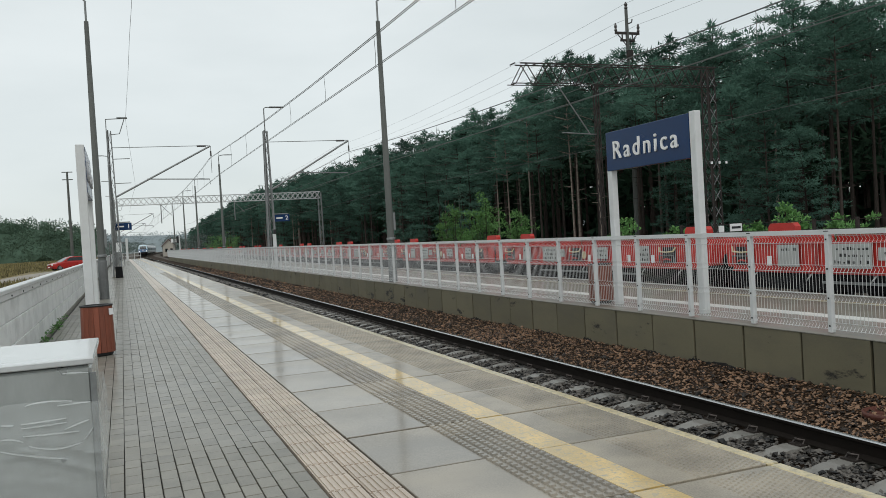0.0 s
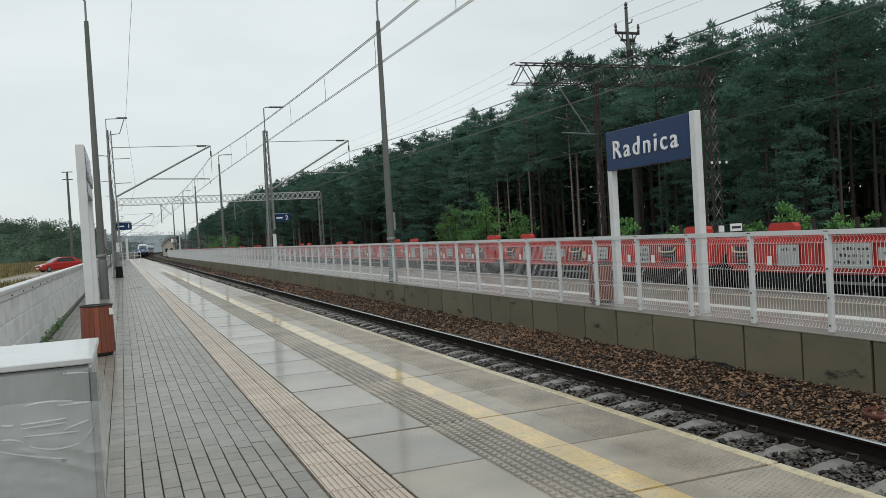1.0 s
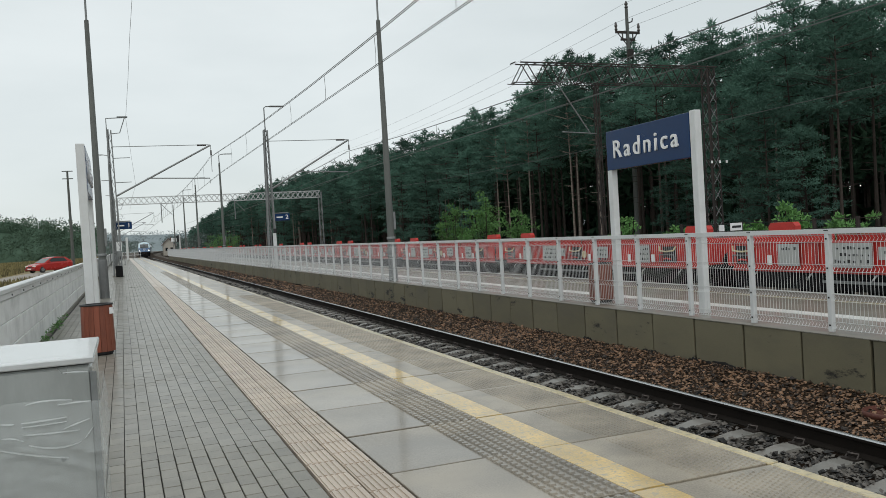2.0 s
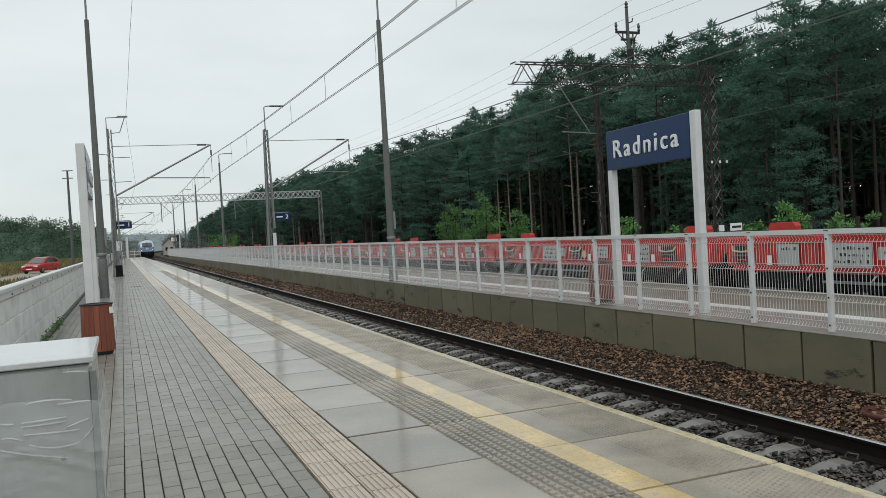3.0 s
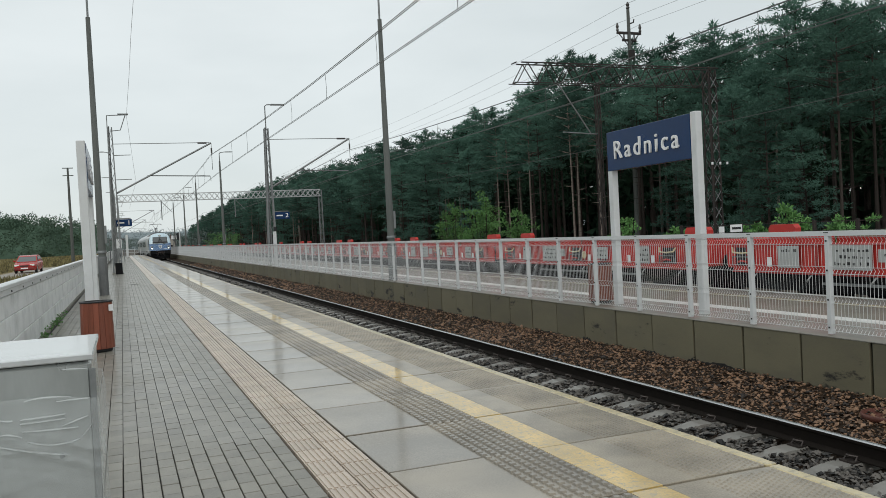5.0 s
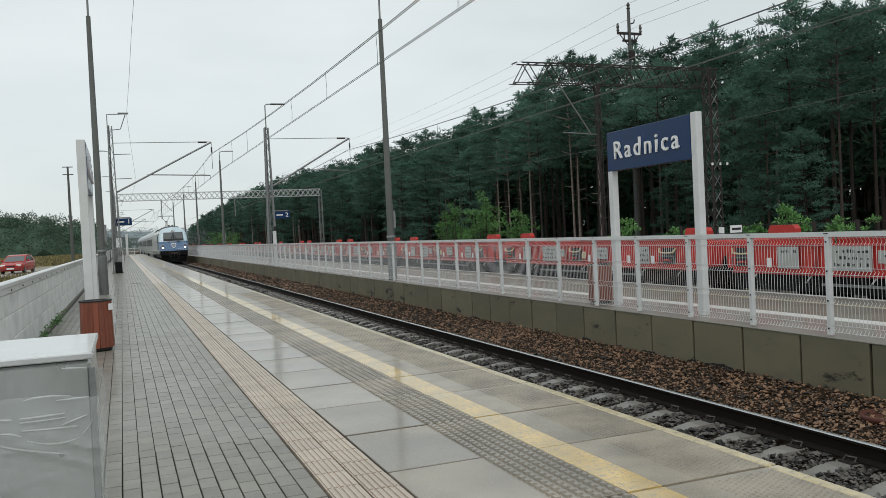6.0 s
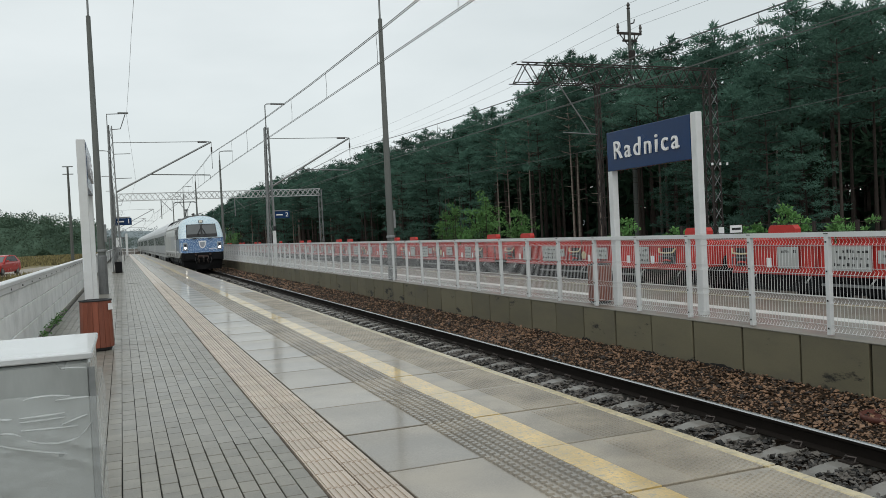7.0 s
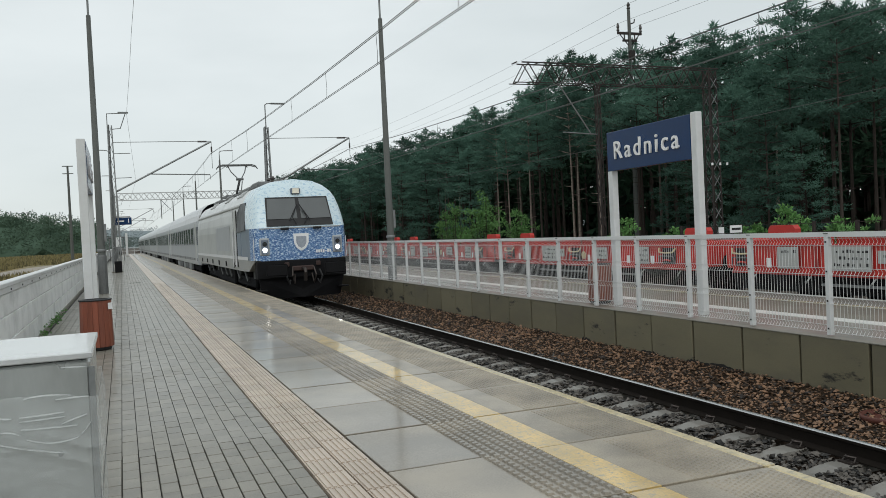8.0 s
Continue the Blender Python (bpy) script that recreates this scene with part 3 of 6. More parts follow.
# ---------------------------------------------------------------- signs
def station_sign(place, facing, near_text):
    s = thing("station_sign", "navy blue station name board on two white posts", "station sign", place, "station name boards")
    part("post", boxed(-0.06, 0.06, -0.065, 0.065, 0.0, 3.02, bevel=0.01), M_WHITE, s, "broad white post").matrix_basis = pose(0, 0, 0)
    q = part("post", boxed(-0.06, 0.06, -0.065, 0.065, 0.0, 2.36, bevel=0.01), M_WHITE, s, "broad white post")
    q.matrix_basis = pose(0, 2.25, 0)
    part("board", boxed(-0.066, 0.066, 0.068, 2.30, 2.33, 3.0, bevel=0.006), M_BLUE, s, "navy enamel board")
    x = -0.072 * facing
    words("lettering", near_text, 0.43, 0.02, M_LETTER, s,
          Matrix.Translation((x, 1.20, 2.655)) @ (Matrix(((0, 0, -1), (-1, 0, 0), (0, 1, 0))) if facing > 0 else Matrix(((0, 0, 1), (1, 0, 0), (0, 1, 0)))).to_4x4(), "white station name")
    return s


station_sign(pose(8.02, 9.905, 0), 1, "Radnica")
station_sign(pose(-0.475, 12.95, 0), -1, "Radnica")


# ---------------------------------------------------------------- left parapet
def parapet():
    w = thing("parapet", "white panelled parapet wall with a metal coping beside the platform", "parapet")
    x = -1.32
    panel = None
    for i in range(0, 71):
        y = -9.0 + i * 2.3
        for j, (z0, z1) in enumerate(((0.06, 0.36), (0.375, 0.665), (0.68, 0.93))):
            if panel is None:
                bm = bmesh.new()
                box(bm, x - 0.05, x + 0.0, 0.012, 2.288, 0.0, 0.30, bevel=0.006)
                panel = part("panel", bm, M_PARAPET, w)
                panel.matrix_basis = pose(0, y, z0)
            else:
                again(panel, w, pose(0, y, z0) @ Matrix.Diagonal((1, 1, (z1 - z0) / 0.30, 1)))
    part("plinth", boxed(x - 0.06, x + 0.02, -9.0, 155, -0.3, 0.06), M_COPING, w, "low concrete plinth")
    part("coping", boxed(x - 0.09, x + 0.05, -9.0, 155, 1.02, 1.08, bevel=0.01), M_WHITE, w, "pale metal coping")
    part("rail", boxed(x - 0.05, x + 0.03, -9.0, 155, 0.945, 1.02, bevel=0.008), M_WHITE, w)
    bolt = part("bolt", tubed((x + 0.03, 0, 0.98), (x + 0.042, 0, 0.98), 0.012, seg=6), M_BLACK, w)
    bolt.matrix_basis = pose(0, 1.25, 0)
    for i in range(1, 40):
        again(bolt, w, pose(0, 1.25 + 1.25 * i, 0))


M_PARAPET = mat("weathered_white_panel", (0.80, 0.81, 0.80), 0.5, var=0.1, scale=3, fine=50, bump=0.08, piece=0.2, stain=(0.38, 0.39, 0.38), stain_amount=0.5)
parapet()


# ---------------------------------------------------------------- bins
def recycling_bin():
    b = thing("recycling_bin", "square galvanised steel bin with a clear bag folded over it", "waste bin", pose(-0.385, 2.76, 0))
    hx, hy = 0.295, 0.285
    part("body", boxed(-hx + 0.01, hx - 0.01, -hy + 0.01, hy - 0.01, 0.06, 1.128, bevel=0.008), M_BINSTEEL, b, "dull galvanised steel casing")
    part("lid", boxed(-hx + 0.002, hx - 0.002, -hy + 0.002, hy - 0.002, 1.132, 1.15, bevel=0.003), M_BINTOP, b, "wet pale steel lid")
    for sx in (-1, 1):
        for sy in (-1, 1):
            part("foot", boxed(sx * 0.24 - 0.02, sx * 0.24 + 0.02, sy * 0.23 - 0.02, sy * 0.23 + 0.02, 0.0, 0.06), M_BLACK, b)
    part("corner_trim", boxed(hx - 0.014, hx + 0.002, -hy - 0.002, -hy + 0.014, 0.08, 1.108), M_GALV, b)
    for xx in (-0.18, 0.02, 0.20):
        part("rivet", tubed((xx, -hy + 0.012, 0.875), (xx, -hy + 0.002, 0.875), 0.007, seg=8), M_GALV, b)
    # film: a loose skirt round the casing, crumpled where it is folded over
    bm = bmesh.new()
    rings = []
    nseg, rows = 200, 70
    for k in range(rows + 1):
        z = 1.035 - 0.93 * k / rows
        fold = math.exp(-((z - 0.90) / 0.075) ** 2)
        ring = []
        for i in range(nseg):
            t = i / nseg * 4
            side, u = int(t), t - int(t)
            px, py = [(-hx + 2 * hx * u, -hy), (hx, -hy + 2 * hy * u), (hx - 2 * hx * u, hy), (-hx, hy - 2 * hy * u)][side]
            warp = 0.5 * noise.noise(Vector((px * 3, py * 3, z * 4)))
            ridge = 1 - abs(noise.noise(Vector((px * 5 + warp, py * 5 + warp, z * 16 + px * 6)))) * 2.2
            fine = 1 - abs(noise.noise(Vector((px * 11, py * 11 + warp * 3, z * 24 - px * 9 + 5)))) * 2.0
            out = 0.004 + fold * (0.007 * max(0, ridge) + 0.004 * max(0, fine) + 0.004) + (0.002 * max(0, ridge) if z < 0.9 else 0.002)
            dz = 0.02 * noise.noise(Vector((px * 6, py * 6, 3.0))) if k == 0 else 0
            ring.append((px + (math.copysign(out, px) if side in (1, 3) else 0), py + (math.copysign(out, py) if side in (0, 2) else 0), z + dz))
        rings.append(ring)
    loft(bm, rings, cap0=False, cap1=False)
    part("bag", bm, M_FILM, b, "crumpled clear plastic bag")
    # creases where the bag is pulled tight
    for (x0, z0), (x1, z1), (x2, z2) in (
            ((0.051, 0.924), (0.117, 0.899), (0.214, 0.880)),
            ((0.119, 0.929), (0.187, 0.898), (0.249, 0.921)),
            ((0.207, 0.961), (0.238, 0.970), (0.272, 0.981)),
            ((0.104, 0.990), (0.159, 0.988), (0.215, 0.993)),
            ((0.104, 0.979), (0.159, 0.977), (0.215, 0.981)),
            ((0.116, 1.038), (0.158, 1.048), (0.232, 1.038)),
            ((0.194, 1.029), (0.236, 1.029), (0.279, 1.030)),
            ((0.055, 0.994), (0.073, 0.988), (0.086, 0.990)),
            ((0.053, 0.954), (0.080, 0.955), (0.106, 0.942)),
            ((0.213, 1.115), (0.246, 1.113), (0.277, 1.111)),
            ((0.107, 0.957), (0.171, 0.952), (0.246, 0.953)),
            ((0.254, 0.926), (0.275, 0.944), (0.288, 0.971))):
        pts = []
        for k in range(13):
            u = k / 12
            e, f, g = (1 - u) ** 2, 2 * u * (1 - u), u * u
            pts.append((e * x0 + f * x1 + g * x2, e * z0 + f * z1 + g * z2))
        bm = bmesh.new()
        loft(bm, [[(x, -hy - 0.010, z + 0.001 + 0.002 * math.sin(math.pi * k / 12)), (x, -hy - 0.018, z), (x, -hy - 0.010, z - 0.0015)] for k, (x, z) in enumerate(pts)], close=False, cap0=False, cap1=False)
        part("bag_crease", bm, M_CREASE, b, "glossy crease in the clear bag")


M_CREASE = mat("glossy_film_crease", (0.80, 0.83, 0.82), 0.12, var=0.05, bump=0, alpha=0.4)
recycling_bin()


def slatted_bin(place, group):
    b = thing("litter_bin", "round red-brown slatted litter bin with a black rim", "waste bin", place, group)
    n = 18
    bm = bmesh.new()
    box(bm, -0.0355, 0.0355, -0.011, 0.011, 0.05, 0.70, bevel=0.004)
    slat = part("slat", bm, M_WOOD, b)
    for i in range(n):
        a = 360 * i / n
        m = pose(0, 0, 0, 0, 0, a) @ pose(0, -0.210, 0, -1.2)
        if i == 0:
            slat.matrix_basis = m
        else:
            again(slat, b, m)
    bm = bmesh.new()
    lathe(bm, [(0.175, 0.0), (0.19, 0.02), (0.19, 0.68), (0.16, 0.68), (0.16, 0.10), (0.0001, 0.10)], 20)
    part("liner", bm, M_BLACK, b, "black inner liner")
    bm = bmesh.new()
    lathe(bm, [(0.19, 0.695), (0.217, 0.695), (0.221, 0.706), (0.217, 0.714), (0.17, 0.714), (0.165, 0.70)], 24)
    part("rim", bm, M_BLACK, b, "black bag rim")
    part("notice", boxed(0.02, 0.09, -0.232, -0.222, 0.57, 0.66), M_LETTER, b, "small white notice").matrix_basis = pose(0, 0, 0, 0, 0, 42)
    return b


slatted_bin(pose(-0.385, 12.45, 0), "slatted litter bins")
slatted_bin(pose(8.02, 12.72, 0), "slatted litter bins")


# ---------------------------------------------------------------- lamp posts
def lamp_post(place, height, arm, group="platform lamps"):
    p = thing("lamp_post", "grey tapered concrete lamp post with a single luminaire", "lamp post", place, group)
    bm = bmesh.new()
    lathe(bm, [(0.125, 0.0), (0.12, 0.3), (0.066, height)], 12)
    part("pole", bm, M_POLE, p, smooth=True)
    bm = chain(bmesh.new(), [(0, 0, height - 0.1), (0, 0, height + 0.62), (0.12 * arm, 0, height + 0.72), (0.35 * arm, 0, height + 0.74)], 0.032, seg=8)
    part("bracket", bm, M_GALV, p)
    bm = bmesh.new()
    loft(bm, [[(arm * x, y * w, height + 0.74 + z * h) for y, z in ((-1, -0.3), (-0.7, 0.7), (0, 1), (0.7, 0.7), (1, -0.3), (0, -0.5))] for x, w, h in ((0.3, 0.05, 0.04), (0.5, 0.10, 0.06), (0.95, 0.11, 0.06), (1.1, 0.05, 0.03))])
    part("luminaire", bm, M_GALV, p, "flat grey luminaire")
    part("base_sleeve", lathe(bmesh.new(), [(0.14, 0.0), (0.135, 1.15), (0.122, 1.2)], 12), M_DARKSTEEL, p, "dark steel base sleeve")
    part("junction_box", boxed(0.09, 0.17, -0.06, 0.06, 1.6, 2.15, bevel=0.01), M_GALV, p)
    part("clamp", lathe(bmesh.new(), [(0.135, 1.30), (0.14, 1.32), (0.14, 1.36), (0.13, 1.38)], 12), M_GALV, p)
    return p


first_lamp = lamp_post(pose(7.82, 24.3, 0), 8.1, 1)
for yy in (68.9, 92.5, 111.5, 134.3):
    copy_thing(first_lamp, pose(7.82, yy, 0))
left_lamp = lamp_post(pose(-0.58, 27.3, 0), 8.55, -1)
for yy in (72.0, 98.0, 124.0):
    copy_thing(left_lamp, pose(-0.58, yy, 0))


# ---------------------------------------------------------------- catenary
def lattice_mast(p, height, w0, w1, material, name="mast", step=0.75, chord=0.055):
    bm = bmesh.new()

    def corner(i, z):
        w = w0 + (w1 - w0) * z / height
        return Vector(((-1, 1, 1, -1)[i] * w / 2, (-1, -1, 1, 1)[i] * w / 2, z))
    for i in range(4):
        angle_bar(bm, corner(i, 0), corner(i, height), chord)
    k = int(height / step)
    for j in range(k):
        z0, z1 = height * j / k, height * (j + 1) / k
        for i in range(4):
            a, b = (i, (i + 1) % 4) if j % 2 else ((i + 1) % 4, i)
            angle_bar(bm, corner(a, z0), corner(b, z1), 0.028)
    return part(name, bm, material, p)


def catenary_mast(place, reach, height=8.1, floor=0.0, foot=0.0, lamp=True):
    m = thing("catenary_mast", "grey lattice catenary mast with a raised tubular cantilever", "catenary mast", place, "catenary masts")
    lattice_mast(m, height, 0.44, 0.20, M_GALV, chord=0.075)
    part("channel", boxed(-0.08, -0.01, -0.07, 0.07, 0.0, height + 0.05), M_DARKSTEEL, m, "dark steel channel")
    part("footing", boxed(-0.3, 0.3, -0.3, 0.3, -0.4, 0.06, bevel=0.02), M_COPING, m)
    s = 1 if reach > 0 else -1
    part("strut", tubed((0.15 * s, 0, 4.45), (reach, 0, 7.2), 0.05, seg=8), M_GALV, m, "inclined tubular strut")
    part("tie_rod", tubed((0.12 * s, 0, 7.18), (reach - 0.1 * s, 0, 7.22), 0.018, seg=6), M_GALV, m)
    part("insulator", tubed((reach - 0.75 * s, 0, 7.2), (reach - 0.25 * s, 0, 7.2), 0.05, seg=8), M_INSUL, m)
    part("hanger", tubed((reach, 0, 7.2), (reach, 0, 5.66), 0.015, seg=5), M_CABLE, m)
    part("hanger_insulator", tubed((reach, 0, 6.9), (reach, 0, 6.6), 0.045, seg=8), M_INSUL, m)
    part("registration_arm", tubed((reach * 0.34, 0, 5.4), (reach - 0.15 * s, 0, 5.3), 0.03, seg=6), M_GALV, m)
    part("steady_arm", tubed((reach - 0.15 * s, 0, 5.3), (reach - 0.12 * s, 0, 5.0), 0.012, seg=5), M_CABLE, m)
    return m


ml = catenary_mast(pose(-0.27, 48.6, 0), 5.37)
# signal bracket and feeder arm on the first mast
part("outrigger", chain(bmesh.new(), [(-0.12, 0, 7.7), (-0.12, 0, 8.75), (1.0, 0, 8.8)], 0.03, seg=6), M_GALV, ml)
part("outrigger_brace", chain(bmesh.new(), [(0.12, 0, 7.9), (0.55, 0, 7.95), (0.85, 0, 8.8)], 0.025, seg=6), M_GALV, ml)
part("outrigger_head", boxed(0.45, 1.0, -0.05, 0.05, 8.8, 8.86), M_GALV, ml)
for zz in (6.55, 5.2):
    part("side_arm", tubed((0.1, 0, zz), (1.0, 0, zz + 0.02), 0.02, seg=6), M_GALV, ml)
part("foot_cabinet", boxed(-0.12, 0.24, -0.5, -0.3, 0.0, 0.62, bevel=0.02), M_UNDER, ml, "small black cabinet")
mr = catenary_mast(pose(8.0, 47.0, 0), 4.85, height=7.8)
part("lamp_bracket", chain(bmesh.new(), [(0, 0, 7.7), (0, 0, 9.08), (0.10, 0, 9.15), (0.35, 0, 9.16)], 0.032, seg=8), M_GALV, mr)
part("luminaire", boxed(0.3, 1.12, -0.1, 0.1, 9.12, 9.2, bevel=0.03), M_GALV, mr, "flat grey luminaire")
for yy in (139.0, 187.0):
    copy_thing(ml, pose(-0.27 + bend(yy), yy, 0))


def portal(y, x0, x1, z):
    p = thing("portal_gantry", "pale grey lattice portal gantry spanning both tracks", "portal gantry", pose(0, y, 0))
    for x in (x0, x1):
        lattice_mast(p, z + 0.1, 0.4, 0.34, M_GALV, "leg", 0.8).matrix_basis = pose(x, 0, -0.2)
    bm = bmesh.new()
    n = int((x1 - x0) / 0.55)
    for dy in (-0.25, 0.25):
        for zz in (z - 0.75, z):
            box(bm, x0, x1, dy - 0.03, dy + 0.03, zz - 0.03, zz + 0.03)
        for i in range(n):
            a, b = x0 + (x1 - x0) * i / n, x0 + (x1 - x0) * (i + 1) / n
            angle_bar(bm, (a, dy, z - 0.75), (b, dy, z), 0.05)
            angle_bar(bm, (a, dy, z), (b, dy, z - 0.75), 0.05)
    part("beam", bm, M_WHITEGALV, p, "pale lattice beam")
    for x in (TRACK1 - 0.9, TRACK2 - 0.9):
        part("drop_post", tubed((x, 0, z - 0.75), (x, 0, z - 2.8), 0.05, seg=6), M_GALV, p)
        part("drop_brace", tubed((x, 0, z - 0.8), (x + 1.1, 0, z - 2.0), 0.03, seg=6), M_GALV, p)
    return p


M_WHITEGALV = mat("pale_zinc_steel", (0.52, 0.53, 0.53), 0.5, metal=0.3, var=0.15, scale=5, bump=0.05)
portal(93.0, -0.30, 21.6, 7.0)


def wires():
    for axis, masts in ((TRACK1, (-14, 48.6, 93, 139, 187, 240, 300, 380)), (TRACK2, (-14, 47.0, 93, 139, 185))):
        w = thing("overhead_line", "twin contact wires hung from a messenger wire", "overhead line", group="overhead lines")

        def stagger(y):
            return axis + bend(y) + (0.72 - 0.0164 * (y + 5) if y < 48.6 else -0.06)

        def mz(u, span):
            return 6.5 - 2.6 * u * (1 - u) * (span / 62.6) ** 2
        for dx in (-0.025, 0.025):
            part("contact_wire", chain(bmesh.new(), [(stagger(y) + dx, y, 5.18) for y in range(-12, 400, 8)], 0.0075, seg=4), M_CABLE, w)
            pts = []
            for a, b in zip(masts, masts[1:]):
                pts += [(stagger(a + (b - a) * i / 10) + dx, a + (b - a) * i / 10, mz(i / 10, b - a)) for i in range(10)]
            part("messenger_wire", chain(bmesh.new(), pts, 0.009, seg=4), M_CABLE, w)
        for a, b in zip(masts, masts[1:]):
            q = int((b - a) / 4.4)
            for i in range(1, q):
                y = a + (b - a) * i / q
                if 5 < y < 150:
                    x = stagger(y)
                    z = mz(i / q, b - a)
                    part("dropper", chain(bmesh.new(), [(x, y, z), (x + 0.02, y + 0.02, z * 0.4 + 5.18 * 0.6), (x, y, 5.18)], 0.007, seg=3), M_CABLE, w)
    # feeder cable that comes off the outrigger of the first mast
    f = thing("feeder_cable", "thin dark feeder cable strung between masts", "cable")
    part("span", chain(bmesh.new(), [(0.64, 48.6, 8.75), (0.78, 42, 9.69), (0.83, 36, 10.14), (0.90, 31.6, 10.5), (0.95, 22, 11.6), (1.0, 12, 13)], 0.009, seg=4), M_CABLE, f)
    part("span", chain(bmesh.new(), [(0.64, 48.6, 8.75), (1.0, 60, 7.7), (1.44, 75, 7.0), (1.4, 93, 7.2), (1.5, 139, 7.6)], 0.009, seg=4), M_CABLE, f)
    # lines in front of the wood
    for x, z, sag in ((13.4, 5.9, 0.3), (16.5, 6.5, 0.4), (17.2, 4.6, 0.3)):
        g = thing("trackside_wire", "thin dark wire running beside the far tracks", "cable", group="wires before the wood")
        part("strand", chain(bmesh.new(), [(x, y, z - sag * (1 - ((y % 52) / 26 - 1) ** 2)) for y in range(0, 160, 4)], 0.009, seg=4), M_CABLE, g)


wires()


# ---------------------------------------------------------------- old rusty gantry
def rusty_gantry():
    g = thing("old_gantry", "old rusty lattice gantry cantilevered over the far track", "lattice gantry", pose(0, 26.3, 0))
    lattice_mast(g, 7.95, 0.44, 0.34, M_RUSTSTEEL, "tower", 0.62).matrix_basis = pose(22.02, 0, -0.7)
    bm = bmesh.new()
    for k in range(12):
        z0, z1 = -0.5 + k * 0.64, -0.1 + k * 0.64
        for dy in (-0.24, 0.24):
            tube(bm, (21.88, dy, z0), (22.16, dy, z1), 0.013, seg=4)
            tube(bm, (22.16, dy, z0), (21.88, dy, z1), 0.013, seg=4)
    tagged(part("bracing", bm, M_GALV, g, "paler crossed bracing"), kind="stuff")
    lattice_mast(g, 7.3, 0.18, 0.14, M_RUSTSTEEL, "leg", 0.6, chord=0.028).matrix_basis = pose(16.82, 0, -0.7)
    bm = bmesh.new()
    x0, x1, z = 13.42, 22.3, 7.32
    n = 10
    for dy in (-0.2, 0.2):
        angle_bar(bm, (x0 + 0.2, dy, z), (x1, dy, z), 0.05)
        angle_bar(bm, (x0 - 0.15, dy, z - 0.72), (x1, dy, z - 0.72), 0.035)
        for i in range(n):
            a, b = x0 + (x1 - x0) * i / n, x0 + (x1 - x0) * (i + 1) / n
            angle_bar(bm, (a, dy, z - 0.72), ((a + b) / 2, dy, z), 0.034)
            angle_bar(bm, ((a + b) / 2, dy, z), (b, dy, z - 0.72), 0.034)
    for i in range(n + 1):
        a = x0 + (x1 - x0) * i / n
        angle_bar(bm, (a, -0.2, z - 0.72), (a, 0.2, z - 0.72), 0.04)
        angle_bar(bm, (a, -0.2, z), (a, 0.2, z), 0.04)
    part("beam", bm, M_RUSTSTEEL, g, "rusty lattice beam")
    part("drop_arm", tubed((15.2, 0, 6.6), (16.5, 0, 4.75), 0.025, seg=6), M_GALV, g)
    part("registration_arm", tubed((15.3, 0, 4.84), (16.75, 0, 4.76), 0.022, seg=6), M_GALV, g)
    for dx in (0, 0.38, 0.72):
        part("insulator", tubed((21.72 + dx, -0.35, 3.5), (21.72 + dx, -0.35, 3.6), 0.04, seg=8), M_LETTER, g)
    part("notice", boxed(21.9, 22.15, -0.36, -0.33, 0.75, 1.05), M_LETTER, g, "small white notice")


rusty_gantry()


def power_pole(place):
    p = thing("power_pole", "dark grey power line pole with crossarm and insulators", "power pole", place)
    part("pole", lathe(bmesh.new(), [(0.24, 0), (0.115, 18.3)], 10), M_POLE, p)
    part("crossarm", boxed(-1.05, 1.05, -0.08, 0.08, 16.43, 16.6), M_RUSTSTEEL, p)
    part("lower_crossarm", boxed(-0.6, 0.6, -0.08, 0.08, 15.9, 16.05), M_RUSTSTEEL, p)
    for x in (-1.0, 1.0):
        part("insulator", lathe(bmesh.new(), [(0.05, 16.6), (0.12, 16.7), (0.07, 16.84), (0.12, 16.96), (0.05, 17.24)], 10, (x, 0)), M_INSUL, p)
        part("brace", tubed((x * 0.85, 0, 16.43), (x * 0.1, 0, 15.6), 0.04, seg=5), M_RUSTSTEEL, p)
        part("switch_post", tubed((x * 0.45, 0, 16.05), (x * 0.45, 0, 16.43), 0.06, seg=6), M_INSUL, p)
    part("insulator", lathe(bmesh.new(), [(0.06, 18.3), (0.15, 18.4), (0.09, 18.52), (0.14, 18.65), (0.05, 18.85)], 10), M_INSUL, p)
    part("top_bracket", chain(bmesh.new(), [(0.0, 0, 17.2), (0.45, 0, 17.35), (0.5, 0, 17.6)], 0.05), M_RUSTSTEEL, p)
    part("cable_box", boxed(-0.22, 0.22, -0.35, -0.15, 14.5, 15.2, bevel=0.02), M_RUSTSTEEL, p)
    return p


power_pole(pose(36.3, 52.0, -0.95))
pw = thing("power_line", "three thin power cables above the wood", "cable")
for dx, z in ((-1.0, 16.25), (1.0, 16.25), (0, 17.8)):
    part("cable", chain(bmesh.new(), [(36.3 + dx, y, z - 0.9 * (1 - (abs(y - 52.0) / 46 % 2 - 1) ** 2)) for y in range(0, 300, 4)], 0.010, seg=4), M_CABLE, pw)


def telegraph_pole():
    p = thing("utility_pole", "slim concrete utility pole with two short crossarms", "utility pole", pose(-5.55, 108, -0.2))
    part("pole", lathe(bmesh.new(), [(0.20, 0), (0.11, 11.6)], 8), M_POLE, p)
    for z in (10.6, 11.5):
        part("crossarm", boxed(-0.6, 0.6, -0.05, 0.05, z, z + 0.1), M_POLE, p)


telegraph_pole()


